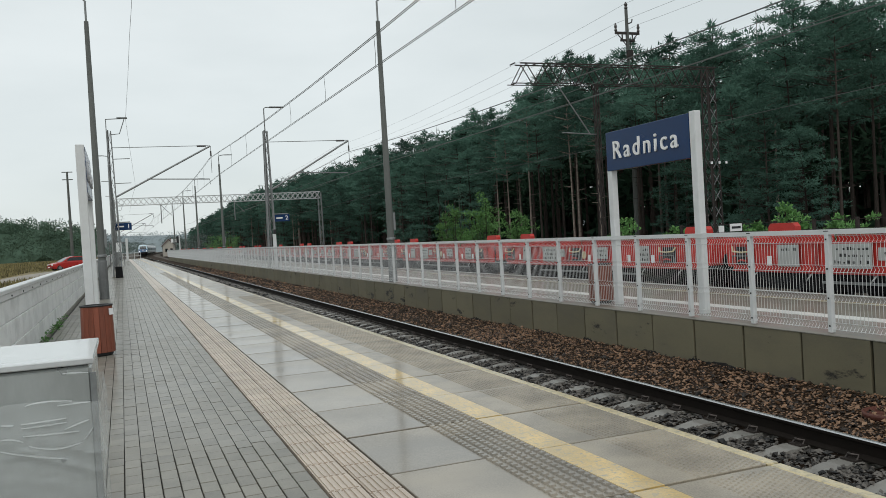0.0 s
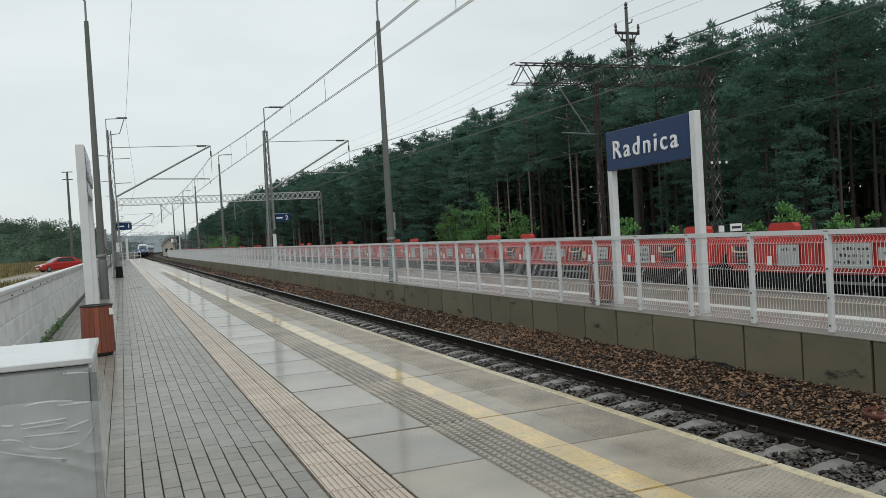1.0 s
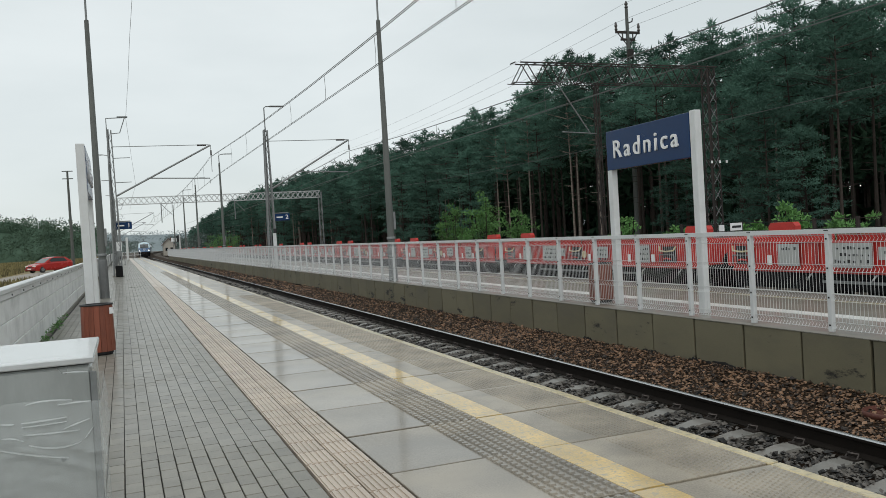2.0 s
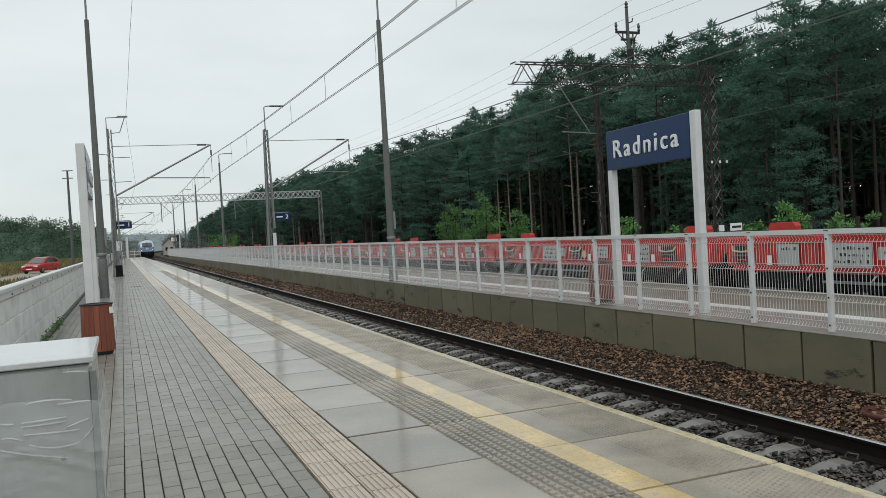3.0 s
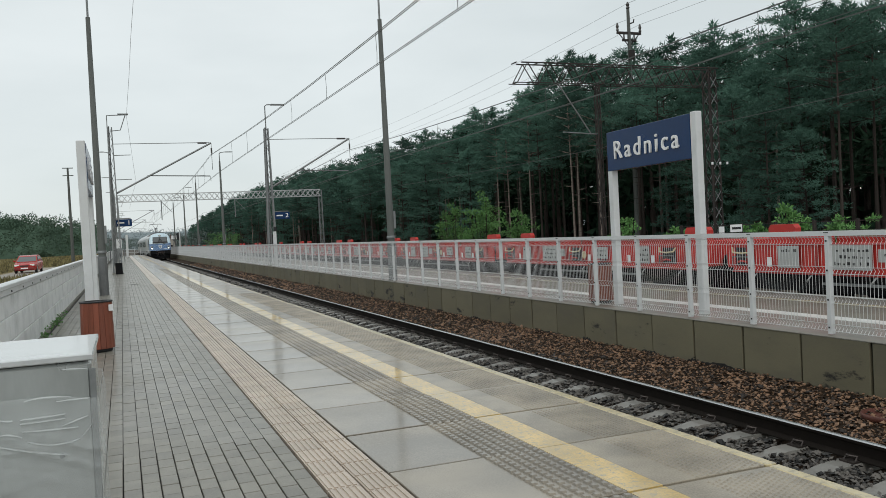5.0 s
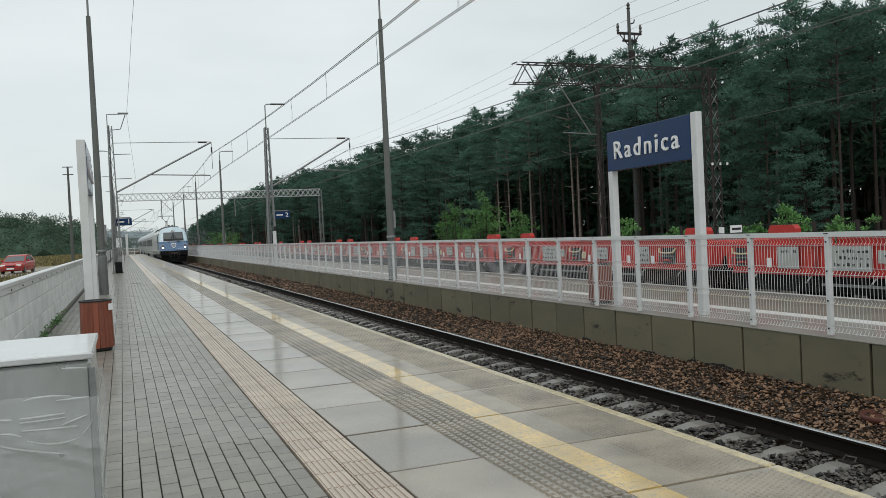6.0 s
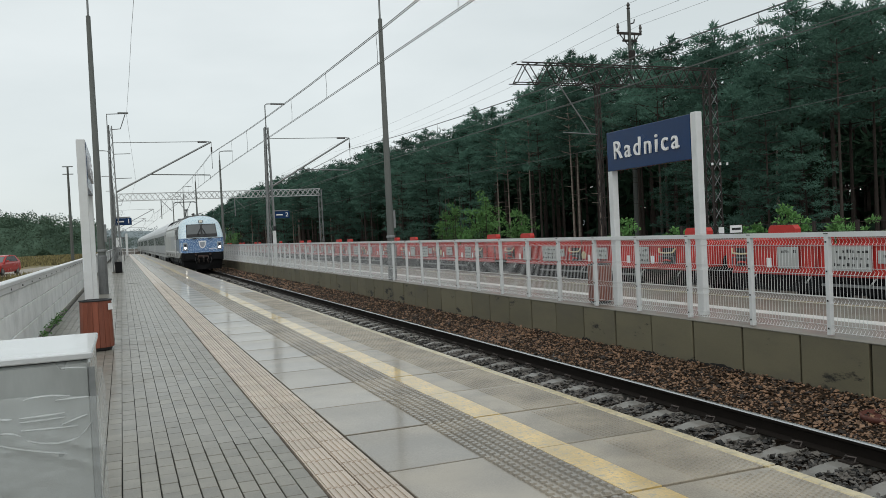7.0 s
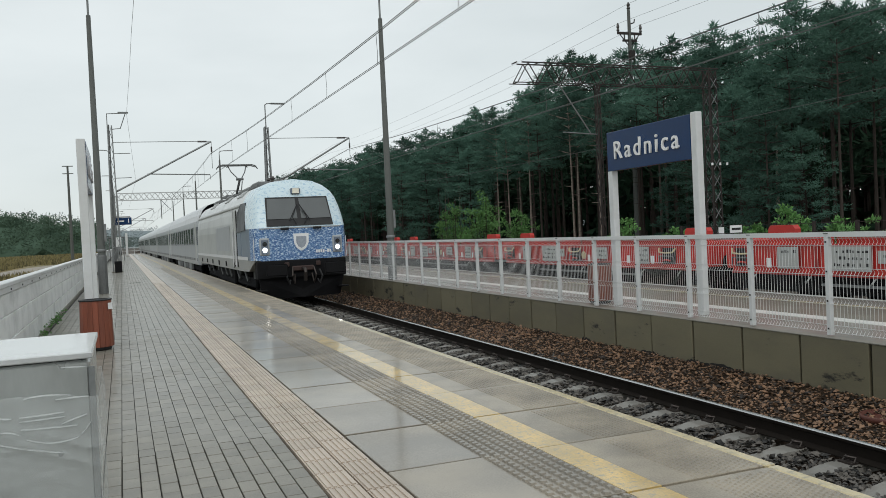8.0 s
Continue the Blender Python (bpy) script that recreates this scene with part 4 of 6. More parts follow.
# ---------------------------------------------------------------- platform number signs
def platform_sign(place, digit):
    s = thing("platform_sign", "small navy platform number sign hung on a post", "platform sign", place, "platform number signs")
    part("board", boxed(0.0, 0.86, -0.04, 0.04, 2.62, 3.02, bevel=0.01), M_BLUE, s)
    part("bracket", tubed((-0.1, 0, 3.06), (0.8, 0, 3.06), 0.03, seg=6), M_GALV, s)
    words("numeral", digit, 0.34, 0.006, M_LETTER, s, Matrix.Translation((0.70, -0.046, 2.82)) @ pose(0, 0, 0, 90), "white numeral")
    part("caption_bar", boxed(0.10, 0.46, -0.047, -0.041, 2.79, 2.86), M_LETTER, s, "white caption bar")
    return s


platform_sign(pose(-0.26, 48.9, 0), "1")
platform_sign(pose(8.26, 47.2, 0), "2")


def platform_bits():
    for x, y, h in ((-0.3, 84, 2.3),):
        c = thing("timetable_case", "slim pale timetable case on a post", "timetable", pose(x, y, 0), "timetable cases")
        part("post", boxed(-0.05, 0.05, -0.05, 0.05, 0, h), M_GALV, c)
        part("case", boxed(-0.3, 0.3, -0.06, -0.051, h - 0.9, h, bevel=0.003), M_WHITE, c)
    c = thing("info_column", "slim pale information column on the platform", "column", pose(0.72, 128, 0))
    part("column", boxed(-0.16, 0.16, -0.12, 0.12, 0, 3.3, bevel=0.02), M_WHITE, c)
    s = thing("shelter", "small dark glazed shelter at the back of the platform", "shelter", pose(-0.4, 88.0, 0))
    part("roof", boxed(-0.8, 0.75, -1.2, 1.2, 2.25, 2.38, bevel=0.02), M_DARKSTEEL, s)
    for xx, y2 in ((-0.7, -1.1), (0.6, -1.1), (-0.7, 1.1), (0.6, 1.1)):
        part("post", boxed(xx - 0.03, xx + 0.03, y2 - 0.03, y2 + 0.03, 0, 2.25), M_DARKSTEEL, s)
    part("back_panel", boxed(-0.72, -0.68, -1.07, 1.07, 0.15, 2.1), M_GLASS, s)
    b = thing("barrier", "pale low metal barrier across the platform's end", "barrier", pose(0, 154, 0))
    for i in range(5):
        part("post", boxed(-1.0 + i, -0.94 + i, -0.03, 0.03, 0, 1.1), M_WHITE, b)
    for zz in (0.5, 1.05):
        part("rail", boxed(-1.0, 3.06, -0.025, 0.025, zz, zz + 0.05), M_WHITE, b)
    # signal cabinets beside the second platform's masts
    c = thing("signal_post", "pale signal post with dark signal head", "signal", pose(8.1, 128, 0))
    part("post", tubed((0, 0, 0), (0, 0, 3.3), 0.10, seg=8), M_WHITE, c)
    part("head", boxed(-0.45, -0.1, -0.1, 0.1, 2.2, 3.2, bevel=0.03), M_BLACK, c)
    k = thing("speed_board", "pair of small white trackside boards on a post", "track sign", pose(7.9, 141, 0))
    part("post", tubed((0, 0, 0), (0, 0, 3.0), 0.04, seg=6), M_GALV, k)
    for x in (-0.35, 0.15):
        part("board", boxed(x, x + 0.4, -0.06, -0.045, 2.4, 3.0), M_LETTER, k)
    q = thing("signal_mast", "short pale signal post with a dark lamp head", "signal", pose(7.85, 45.0, 0))
    part("post", boxed(-0.12, 0.05, -0.08, 0.08, 0, 1.9, bevel=0.01), M_WHITE, q)
    part("head", boxed(-0.08, 0.08, -0.1, 0.1, 1.9, 2.15, bevel=0.03), M_BLACK, q)
    d = thing("planter_dish", "round terracotta-red drain cover lying on the ballast", "drain cover", pose(7.06, 6.0, -0.69))
    part("dish", lathe(bmesh.new(), [(0.02, 0.0), (0.20, 0.0), (0.24, 0.02), (0.25, 0.07), (0.235, 0.075), (0.22, 0.04), (0.02, 0.035)], 24), M_POT, d, smooth=True)


platform_bits()


def house():
    h = thing("house", "small pale gabled trackside house with a brown roof", "house", pose(13.0, 255, -0.9))
    part("wall", boxed(-1.6, 1.6, 0, 5, 0, 3.4), M_HOUSE, h)
    bm = bmesh.new()
    loft(bm, [[(-2.0, y, 3.2), (0, y, 5.2), (2.0, y, 3.2), (2.0, y, 3.05), (0, y, 5.0), (-2.0, y, 3.05)] for y in (-0.3, 5.3)])
    part("roof", bm, M_ROOF, h)
    bm = bmesh.new()
    loft(bm, [[(-1.6, y, 3.4), (1.6, y, 3.4), (0, y, 4.9)] for y in (0.0, 4.9)])
    part("gable", bm, M_HOUSE, h)
    for x in (-0.7, 0.7):
        part("window", boxed(x - 0.35, x + 0.35, -0.03, 0.02, 1.4, 2.4), M_GLASS, h)
    part("chimney", boxed(0.5, 0.9, 2, 2.4, 4.4, 5.6), M_ROOF, h)


house()


# ---------------------------------------------------------------- wagons on the far track
def wagon(place, seed):
    rng = random.Random(seed)
    w = thing("flat_wagon", "low traffic-red flat wagon with grey plates and black underframe", "freight wagon", place, "train of red wagons")
    L, hw = 9.9, 1.42
    # space: x across (-x faces the platform), y along, z from the rail
    for s in (-1, 1):
        part("side_board", boxed(*sorted((s * hw, s * (hw - 0.05))), 0.25, L - 0.25, 0.89, 1.43, bevel=0.01), M_RED, w, "traffic-red side board")
        part("top_flange", boxed(*sorted((s * (hw + 0.03), s * (hw - 0.05))), 0.25, L - 0.25, 1.40, 1.44), M_RED, w)
        part("bottom_flange", boxed(*sorted((s * (hw + 0.03), s * (hw - 0.05))), 0.25, L - 0.25, 0.87, 0.91), M_REDDARK, w)
    part("floor", boxed(-hw + 0.05, hw - 0.05, 0.3, L - 0.3, 1.15, 1.25), M_UNDER, w)
    part("sole_bar", boxed(-hw + 0.06, hw - 0.06, 0.2, L - 0.2, 0.56, 0.885), M_UNDER, w, "black sole bar")
    for y in (0.0, L - 0.22):
        part("end_board", boxed(-hw + 0.06, hw - 0.06, y, y + 0.22, 0.95, 1.5, bevel=0.02), M_RED, w)
    for y, ln in ((0.02, 0.75), (8.03, 0.66)):
        bm = bmesh.new()
        loft(bm, [[(x, y, 1.445), (x, y + ln, 1.445), (x, y + ln, 1.72), (x, y + ln - 0.06, 1.79), (x, y + 0.06, 1.79), (x, y, 1.72)] for x in (-hw + 0.04, -hw + 0.18)])
        part("raised_end", bm, M_RED, w, "raised red end box")
    rib = None
    for i in range(11):
        y = 0.7 + (L - 1.4) * i / 10
        if rib is None:
            rib = part("rib", boxed(-hw - 0.045, -hw, -0.035, 0.035, 0.97, 1.40, bevel=0.008), M_REDDARK, w, "darker red rib")
            rib.matrix_basis = pose(0, y, 0)
        else:
            again(rib, w, pose(0, y, 0))
    for y, wd, z0, z1 in ((1.98, 0.52, 0.99, 1.39), (3.73, 0.54, 1.08, 1.37), (6.33, 0.80, 0.98, 1.40), (5.88, 0.32, 1.12, 1.33), (7.88, 0.50, 0.99, 1.39)):
        pl = part("data_plate", boxed(-hw - 0.062, -hw - 0.045, y, y + wd, z0, z1), M_PLATE, w, "grey data plate")
        bm = bmesh.new()
        for r in range(3 if wd > 0.5 else 1):
            zz = z1 - 0.11 - r * 0.115
            x = y + 0.05
            while x < y + wd - 0.08:
                ln = rng.uniform(0.02, 0.06)
                box(bm, -hw - 0.066, -hw - 0.062, x, min(x + ln, y + wd - 0.04), zz, zz + rng.choice((0.03, 0.04, 0.055)))
                x += ln + rng.choice((0.03, 0.05, 0.10))
        tagged(part("marking", bm, M_INK, pl), kind="stuff")
    for y in (1.80, 2.75, 4.55, 8.55):
        part("white_mark", boxed(-hw - 0.05, -hw - 0.044, y, y + 0.12, 1.0, 1.18), M_LETTER, w)
    for y in (1.0, 5.0, 9.0):
        part("lashing_frame", chain(bmesh.new(), [(-hw - 0.05, y, 1.36), (-hw - 0.09, y + 0.05, 1.27), (-hw - 0.1, y + 0.30, 1.25), (-hw - 0.09, y + 0.55, 1.27), (-hw - 0.05, y + 0.6, 1.36)], 0.02), M_LIP, w, "pale yellow lashing frame")
        part("lever", chain(bmesh.new(), [(-hw - 0.06, y + 0.02, 1.0), (-hw - 0.09, y + 0.05, 1.18), (-hw - 0.09, y + 0.55, 1.18), (-hw - 0.06, y + 0.6, 1.0)], 0.016), M_DARKSTEEL, w)
        # flat dark plate on the board stands in for a shaded recess
        part("dark_recess", boxed(-hw - 0.012, -hw - 0.002, y + 0.05, y + 0.55, 1.0, 1.36), M_INK, w)
        part("release_handle", chain(bmesh.new(), [(-hw - 0.07, y + 0.18, 1.08), (-hw - 0.10, y + 0.3, 1.1), (-hw - 0.07, y + 0.42, 1.08)], 0.02), M_RED, w)
    part("running_board", boxed(-hw - 0.03, -hw + 0.1, 2.4, 7.4, 0.70, 0.74), M_GALV, w, "grey step board")
    for k in range(7):
        part("tie_hook", chain(bmesh.new(), [(-hw, 0.9 + 1.35 * k, 0.86), (-hw - 0.06, 0.93 + 1.35 * k, 0.78), (-hw - 0.02, 0.99 + 1.35 * k, 0.74)], 0.014), M_PLATE, w)
    ring = part("yellow_ring", lathe(bmesh.new(), [(0.07, -0.01), (0.10, -0.01), (0.10, 0.01), (0.07, 0.01)], 18), M_LIP, w, "small yellow rope ring")
    ring.matrix_basis = pose(-hw - 0.07, 4.83, 1.17, 0, 90)
    for y in (2.0, L - 2.0):
        for x in (-0.75, 0.75):
            wheel = part("wheel", lathe(bmesh.new(), [(0.10, -0.07), (0.46, -0.065), (0.46, 0.05), (0.48, 0.055), (0.48, 0.07), (0.10, 0.07)], 20), M_UNDER, w)
            wheel.matrix_basis = pose(x, y, 0.46, 0, 90)
        part("axle_guard", boxed(-1.08, -0.95, y - 0.45, y + 0.45, 0.30, 0.62, bevel=0.03), M_UNDER, w)
        part("leaf_spring", boxed(-1.16, -1.08, y - 0.6, y + 0.6, 0.60, 0.68, bevel=0.02), M_DARKSTEEL, w)
    for x0 in (3.4, 5.4):
        part("underframe_box", boxed(-1.2, -0.6, x0, x0 + 0.9, 0.35, 0.62, bevel=0.03), M_UNDER, w)
    for y, d in ((0.0, -1), (L, 1)):
        for x in (-0.87, 0.87):
            part("buffer", tubed((x, y, 1.03), (x, y + d * 0.48, 1.03), 0.12, 0.19, seg=12), M_UNDER, w)
    return w


M_REDDARK = mat("dull_red_steel", (0.30, 0.022, 0.018), 0.55, var=0.3, scale=5, fine=40, bump=0.1)
wg = wagon(pose(TRACK2, -6.88, RAIL_Z), 3)
for i in range(1, 18):
    copy_thing(wg, pose(TRACK2, -6.88 + 10.4 * i, RAIL_Z))
# white board behind the wagons
nb = thing("notice_board", "small white notice board on a post behind the wagons", "notice", pose(17.6, 20.1, -0.9))
part("post", tubed((0, 0, 0), (0, 0, 1.8), 0.03, seg=6), M_GALV, nb)
part("board", boxed(-0.22, 0.22, -0.03, 0.0, 1.85, 2.08), M_LETTER, nb)
part("caption_bar", boxed(-0.17, 0.17, -0.036, -0.031, 1.93, 2.0), M_INK, nb)


def wire_fence():
    f = thing("wire_fence", "low dark wire fence between the wagons and the wood", "fence", pose(18.6, 12.0, -0.95))
    post = part("post", boxed(-0.04, 0.04, -0.04, 0.04, 0, 2.15), M_RUSTSTEEL, f)
    for i in range(1, 9):
        again(post, f, pose(0, 1.5 * i, 0))
    for z in (1.2, 1.55, 1.85, 2.1):
        part("strand", tubed((0, 0, z), (0, 12.0, z), 0.014, seg=4), M_RUSTSTEEL, f)


wire_fence()


# ---------------------------------------------------------------- trees
NEEDLE_RNG = np.random.default_rng(17)


def needle_cluster(verts, faces, c, r, count, rng, flat=0.6, size=0.32, leaf=False):
    """A tuft: many small pointed sprays round a centre."""
    g = NEEDLE_RNG
    d = g.normal(size=(count, 3)) * (1, 1, flat)
    d /= np.linalg.norm(d, axis=1, keepdims=True) + 1e-6
    p = np.array(c) + d * r * g.random((count, 1)) ** 0.45 * (1, 1, flat)
    a = d + g.normal(size=(count, 3)) * (0.5, 0.5, 0.4) + (0, 0, 0.35)
    a /= np.linalg.norm(a, axis=1, keepdims=True)
    s = np.cross(a, g.normal(size=(count, 3)))
    s /= np.linalg.norm(s, axis=1, keepdims=True) + 1e-6
    k = len(verts)
    if leaf:
        ln = size * g.uniform(0.6, 1.3, (count, 1))
        wd = size * g.uniform(0.28, 0.5, (count, 1))
        quad = np.stack((p - a * ln * 0.4, p + s * wd, p + a * ln, p - s * wd), axis=1).reshape(-1, 3)
        verts.extend(quad.tolist())
        faces.extend((k + 4 * i, k + 4 * i + 1, k + 4 * i + 2, k + 4 * i + 3) for i in range(count))
        return
    ln = size * g.uniform(0.8, 1.7, (count, 1))
    wd = size * g.uniform(0.14, 0.26, (count, 1))
    spray = np.stack((p + s * wd, p + a * ln, p - s * wd), axis=1).reshape(-1, 3)
    verts.extend(spray.tolist())
    faces.extend((k + 3 * i, k + 3 * i + 1, k + 3 * i + 2) for i in range(count))


def plain_mesh(name, verts, faces, material):
    me = bpy.data.meshes.new(name)
    me.from_pydata(verts, [], faces)
    me.materials.append(material)
    return me


def pine_kind(seed, height, crown_from, dense, spread, bark):
    rng = random.Random(seed)
    bm = bmesh.new()
    rings, bend_x, bend_y = [], rng.uniform(-0.4, 0.4), rng.uniform(-0.4, 0.4)

    def axis(z):
        u = z / height
        return bend_x * u * u, bend_y * u * u
    for k in range(7):
        z = height * 0.97 * k / 6
        r = 0.10 * (1 - 0.85 * k / 6) + 0.012
        ax, ay = axis(z)
        rings.append([(ax + r * math.cos(i * 1.0472), ay + r * math.sin(i * 1.0472), z) for i in range(6)])
    loft(bm, rings)
    vs, fs = [], []
    z = height * crown_from
    # dead stubs on the bare stem
    for _ in range(7):
        zz = rng.uniform(0.25, crown_from) * height
        a = rng.uniform(0, 6.28)
        ax, ay = axis(zz)
        tube(bm, (ax, ay, zz), (ax + math.cos(a) * 0.8, ay + math.sin(a) * 0.8, zz + 0.1), 0.025, 0.008, seg=3, caps=False)
    while z < height * 0.97:
        u = (z / height - crown_from) / (1 - crown_from)
        reach = spread * (math.sin(math.pi * min(1, 0.20 + 0.80 * u)) ** 0.7) * rng.uniform(0.55, 1.1) + 0.25
        ax, ay = axis(z)
        for _ in range(3):
            a = rng.uniform(0, 6.28)
            tip = Vector((ax + math.cos(a) * reach, ay + math.sin(a) * reach, z + reach * rng.uniform(0.05, 0.4)))
            tube(bm, (ax, ay, z), tip, 0.04, 0.012, seg=3, caps=False)
            for w in (0.55, 0.85, 1.05):
                c = Vector((ax, ay, z)).lerp(tip, w) + Vector((rng.gauss(0, 0.15), rng.gauss(0, 0.15), rng.gauss(0.1, 0.1)))
                needle_cluster(vs, fs, c, 0.58 * rng.uniform(0.7, 1.2), dense, rng, flat=0.40, size=0.20)
        z += height * 0.036 * rng.uniform(0.7, 1.4)
    ax, ay = axis(height)
    for k in range(4):
        needle_cluster(vs, fs, (ax + rng.gauss(0, 0.12), ay + rng.gauss(0, 0.12), height - 0.75 + 0.3 * k), 0.55 - 0.12 * k, dense, rng, flat=0.8, size=0.24)
    tm = bpy.data.meshes.new("trunk")
    bm.to_mesh(tm)
    bm.free()
    tm.materials.append(bark)
    return tm, plain_mesh("crown", vs, fs, M_NEEDLE)


KINDS = [pine_kind(11, 13.0, 0.50, 46, 2.0, M_BARK), pine_kind(12, 14.0, 0.60, 48, 2.0, M_BARK), pine_kind(13, 12.0, 0.32, 40, 2.2, M_BARK),
         pine_kind(14, 14.5, 0.54, 46, 2.2, M_BARK), pine_kind(15, 11.5, 0.14, 40, 2.5, M_BARK), pine_kind(16, 13.0, 0.62, 42, 1.7, M_BIRCH),
         pine_kind(18, 14.5, 0.64, 46, 2.0, M_BIRCH)]
TALL = (13.0, 14.0, 12.0, 14.5, 11.5, 13.0, 14.5)


def pine(x, y, z, k, turn, size, label):
    t = thing("pine_tree", label, "tree", pose(x, y, z, 0, 0, turn), "pines of the wood")
    t.scale = (size, size, size)
    for nm, me in zip(("trunk", "crown"), KINDS[k]):
        o = new(nm, me)
        o.parent = t


def wood():
    rng = random.Random(21)
    labels = ("tall Scots pine with a bare reddish trunk", "tall pine with a dark ragged crown", "bushy young pine branched low down", "pine with a broad uneven crown",
              "low-branched dark pine at the wood's edge", "slender pale-stemmed tree among the pines", "tall pine with a bare pinkish-grey stem")
    count = 0
    for row, (x0, step, y0, y1) in enumerate(((30, 3.0, 20, 405), (33.5, 3.2, 24, 390), (37.5, 3.6, 28, 300))):
        y = y0
        while y < y1:
            k = rng.choice(((4, 2, 4, 2) if 0.97 < y / x0 < 1.17 else (1, 3, 1) if y / x0 < 0.97 else (0, 1, 3, 2, 3) if y / x0 < 1.5 else (6, 5, 6, 1) if y / x0 < 2.15 else (0, 2, 4, 3, 2, 1, 4, 3, 5)) if row == 0 else (0, 1, 3, 1, 6))
            x = x0 + rng.uniform(-1.3, 1.3)
            # the skyline climbs slowly with distance along the line
            want = x / 22.0 * (8.6 + 1.45 * math.exp(-((y / x - 1.62) / 0.28) ** 2) + 0.0115 * max(0, y - 40)) * (0.90 + 0.033 * row + 0.035 * min(1, max(0, (1.4 - y / x) / 0.3)))
            want *= 1 - 0.4 * min(1, max(0, (y - 270) / 130))
            size = want * rng.uniform(0.86, 1.05) / TALL[k]
            pine(x, y, -0.95, k, rng.uniform(0, 360), size, labels[k])
            y += step * rng.uniform(0.75, 1.3) * (1 + max(0, y - 120) * 0.0045) * (1.9 if row == 2 and y > 75 else 1)
            count += 1
    for x, y, k, size in ((27.6, 29.3, 4, 0.66), (28.0, 31.4, 4, 0.74), (27.4, 33.6, 2, 0.66), (28.2, 36.9, 4, 0.46), (28.0, 27.4, 4, 0.52)):
        pine(x, y, -0.95, k, rng.uniform(0, 360), size, "young pine with low sweeping boughs")
    # the depth of the wood: joined trunks and sprays
    vs, fs = [], []
    tv, tf = [], []
    for _ in range(1100):
        x, y = rng.uniform(41, 62), rng.uniform(24, 360)
        h = x / 22 * (8.0 + 0.0115 * max(0, y - 40)) * rng.uniform(0.68, 0.86)
        r = rng.uniform(0.12, 0.2)
        k = len(tv)
        tv += [(x - r, y - r, -1), (x + r, y - r, -1), (x, y + r, -1), (x, y, h)]
        tf += [(k, k + 1, k + 3), (k + 1, k + 2, k + 3), (k + 2, k, k + 3)]
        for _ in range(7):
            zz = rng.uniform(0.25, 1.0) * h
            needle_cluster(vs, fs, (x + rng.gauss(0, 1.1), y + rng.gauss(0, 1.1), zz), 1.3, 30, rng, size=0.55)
    # thicket added in the wood's interior to close sky gaps, coloured as shade
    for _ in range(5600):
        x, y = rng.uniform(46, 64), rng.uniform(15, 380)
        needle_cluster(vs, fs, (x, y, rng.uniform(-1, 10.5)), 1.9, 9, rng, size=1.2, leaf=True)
    cloud_mesh("deep_wood", vs, fs, M_NEEDLE_SHADE, "stuff", "crowns deep inside the pine wood, shade in their colour", "wood")
    cloud_mesh("deep_trunks", tv, tf, M_BARK, "stuff", "dim trunks deep inside the pine wood", "wood")
    return count


# darker copy of the needles: the interior's shade is in the colour
M_NEEDLE_SHADE = mat("deep_wood_needles", (0.026, 0.055, 0.033), 0.9, spec=0.1, var=0.4, scale=0.5, fine=6, bump=0, island=0.4)
wood()


def shrub(x, y, z, size, seed, label, tall=1.25, wide=0.36):
    """Several upright leafy shoots from one root, with gaps between them."""
    rng = random.Random(seed)
    t = thing("shrub", label, "shrub", pose(x, y, z), "shrubs behind the wagons")
    bm = bmesh.new()
    vs, fs = [], []
    for i in range(11):
        a, r = 2.4 * i + rng.uniform(-0.5, 0.5), wide * size * math.sqrt((i + 0.3) / 11)
        h = size * tall * rng.uniform(0.8, 1.1) * (1 - 0.45 * (i / 11) ** 1.5)
        mid = Vector((math.cos(a) * r * 0.7, math.sin(a) * r * 0.7, h * 0.5))
        tip = Vector((math.cos(a) * r, math.sin(a) * r, h))
        chain(bm, [(0, 0, 0), mid, tip], 0.018, seg=4)
        for u in (0.15, 0.4, 0.6, 0.8, 1.0):
            c = mid.lerp(tip, u) + Vector((rng.gauss(0, 0.10), rng.gauss(0, 0.10), rng.gauss(0, 0.05))) * size
            needle_cluster(vs, fs, c, 0.155 * size * (1.25 - 0.5 * u), 46, rng, flat=0.75, size=0.092, leaf=True)
    part("branchwork", bm, M_BARK, t)
    o = new("foliage", plain_mesh("foliage", vs, fs, M_LEAF))
    o.parent = t


def shrubs():
    spots = [(20.5, 50.4, 2.5, 1.5), (20.5, 48.3, 1.5, 1.5), (20.5, 45.2, 2.7, 1.65), (20.5, 40.8, 2.1, 1.5), (20.4, 37.6, 1.0, 1.2), (20.0, 29.4, 1.8, 1.35), (20.0, 26.1, 1.4, 1.3),
             (20.0, 22.3, 1.5, 1.4), (20.1, 20.2, 1.75, 1.45), (20.2, 19.0, 1.35, 1.4), (20.1, 18.0, 1.65, 1.35), (20.0, 16.9, 1.3, 1.3), (21, 33.5, 1.1, 1.3), (21.2, 56, 1.2, 1.3), (21, 31.4, 1.0, 1.3)]
    for i, (x, y, size, tall) in enumerate(spots):
        shrub(x, y, -0.95, size, 40 + i, "bright green leafy shrub before the dark wood", tall)
    shrub(17.5, 160, -0.9, 4.2, 77, "large bright bush beside the far track", 1.1, 0.8)
    shrub(19.5, 164, -0.9, 3.8, 78, "large bright bush beside the far track", 1.1, 0.8)


shrubs()


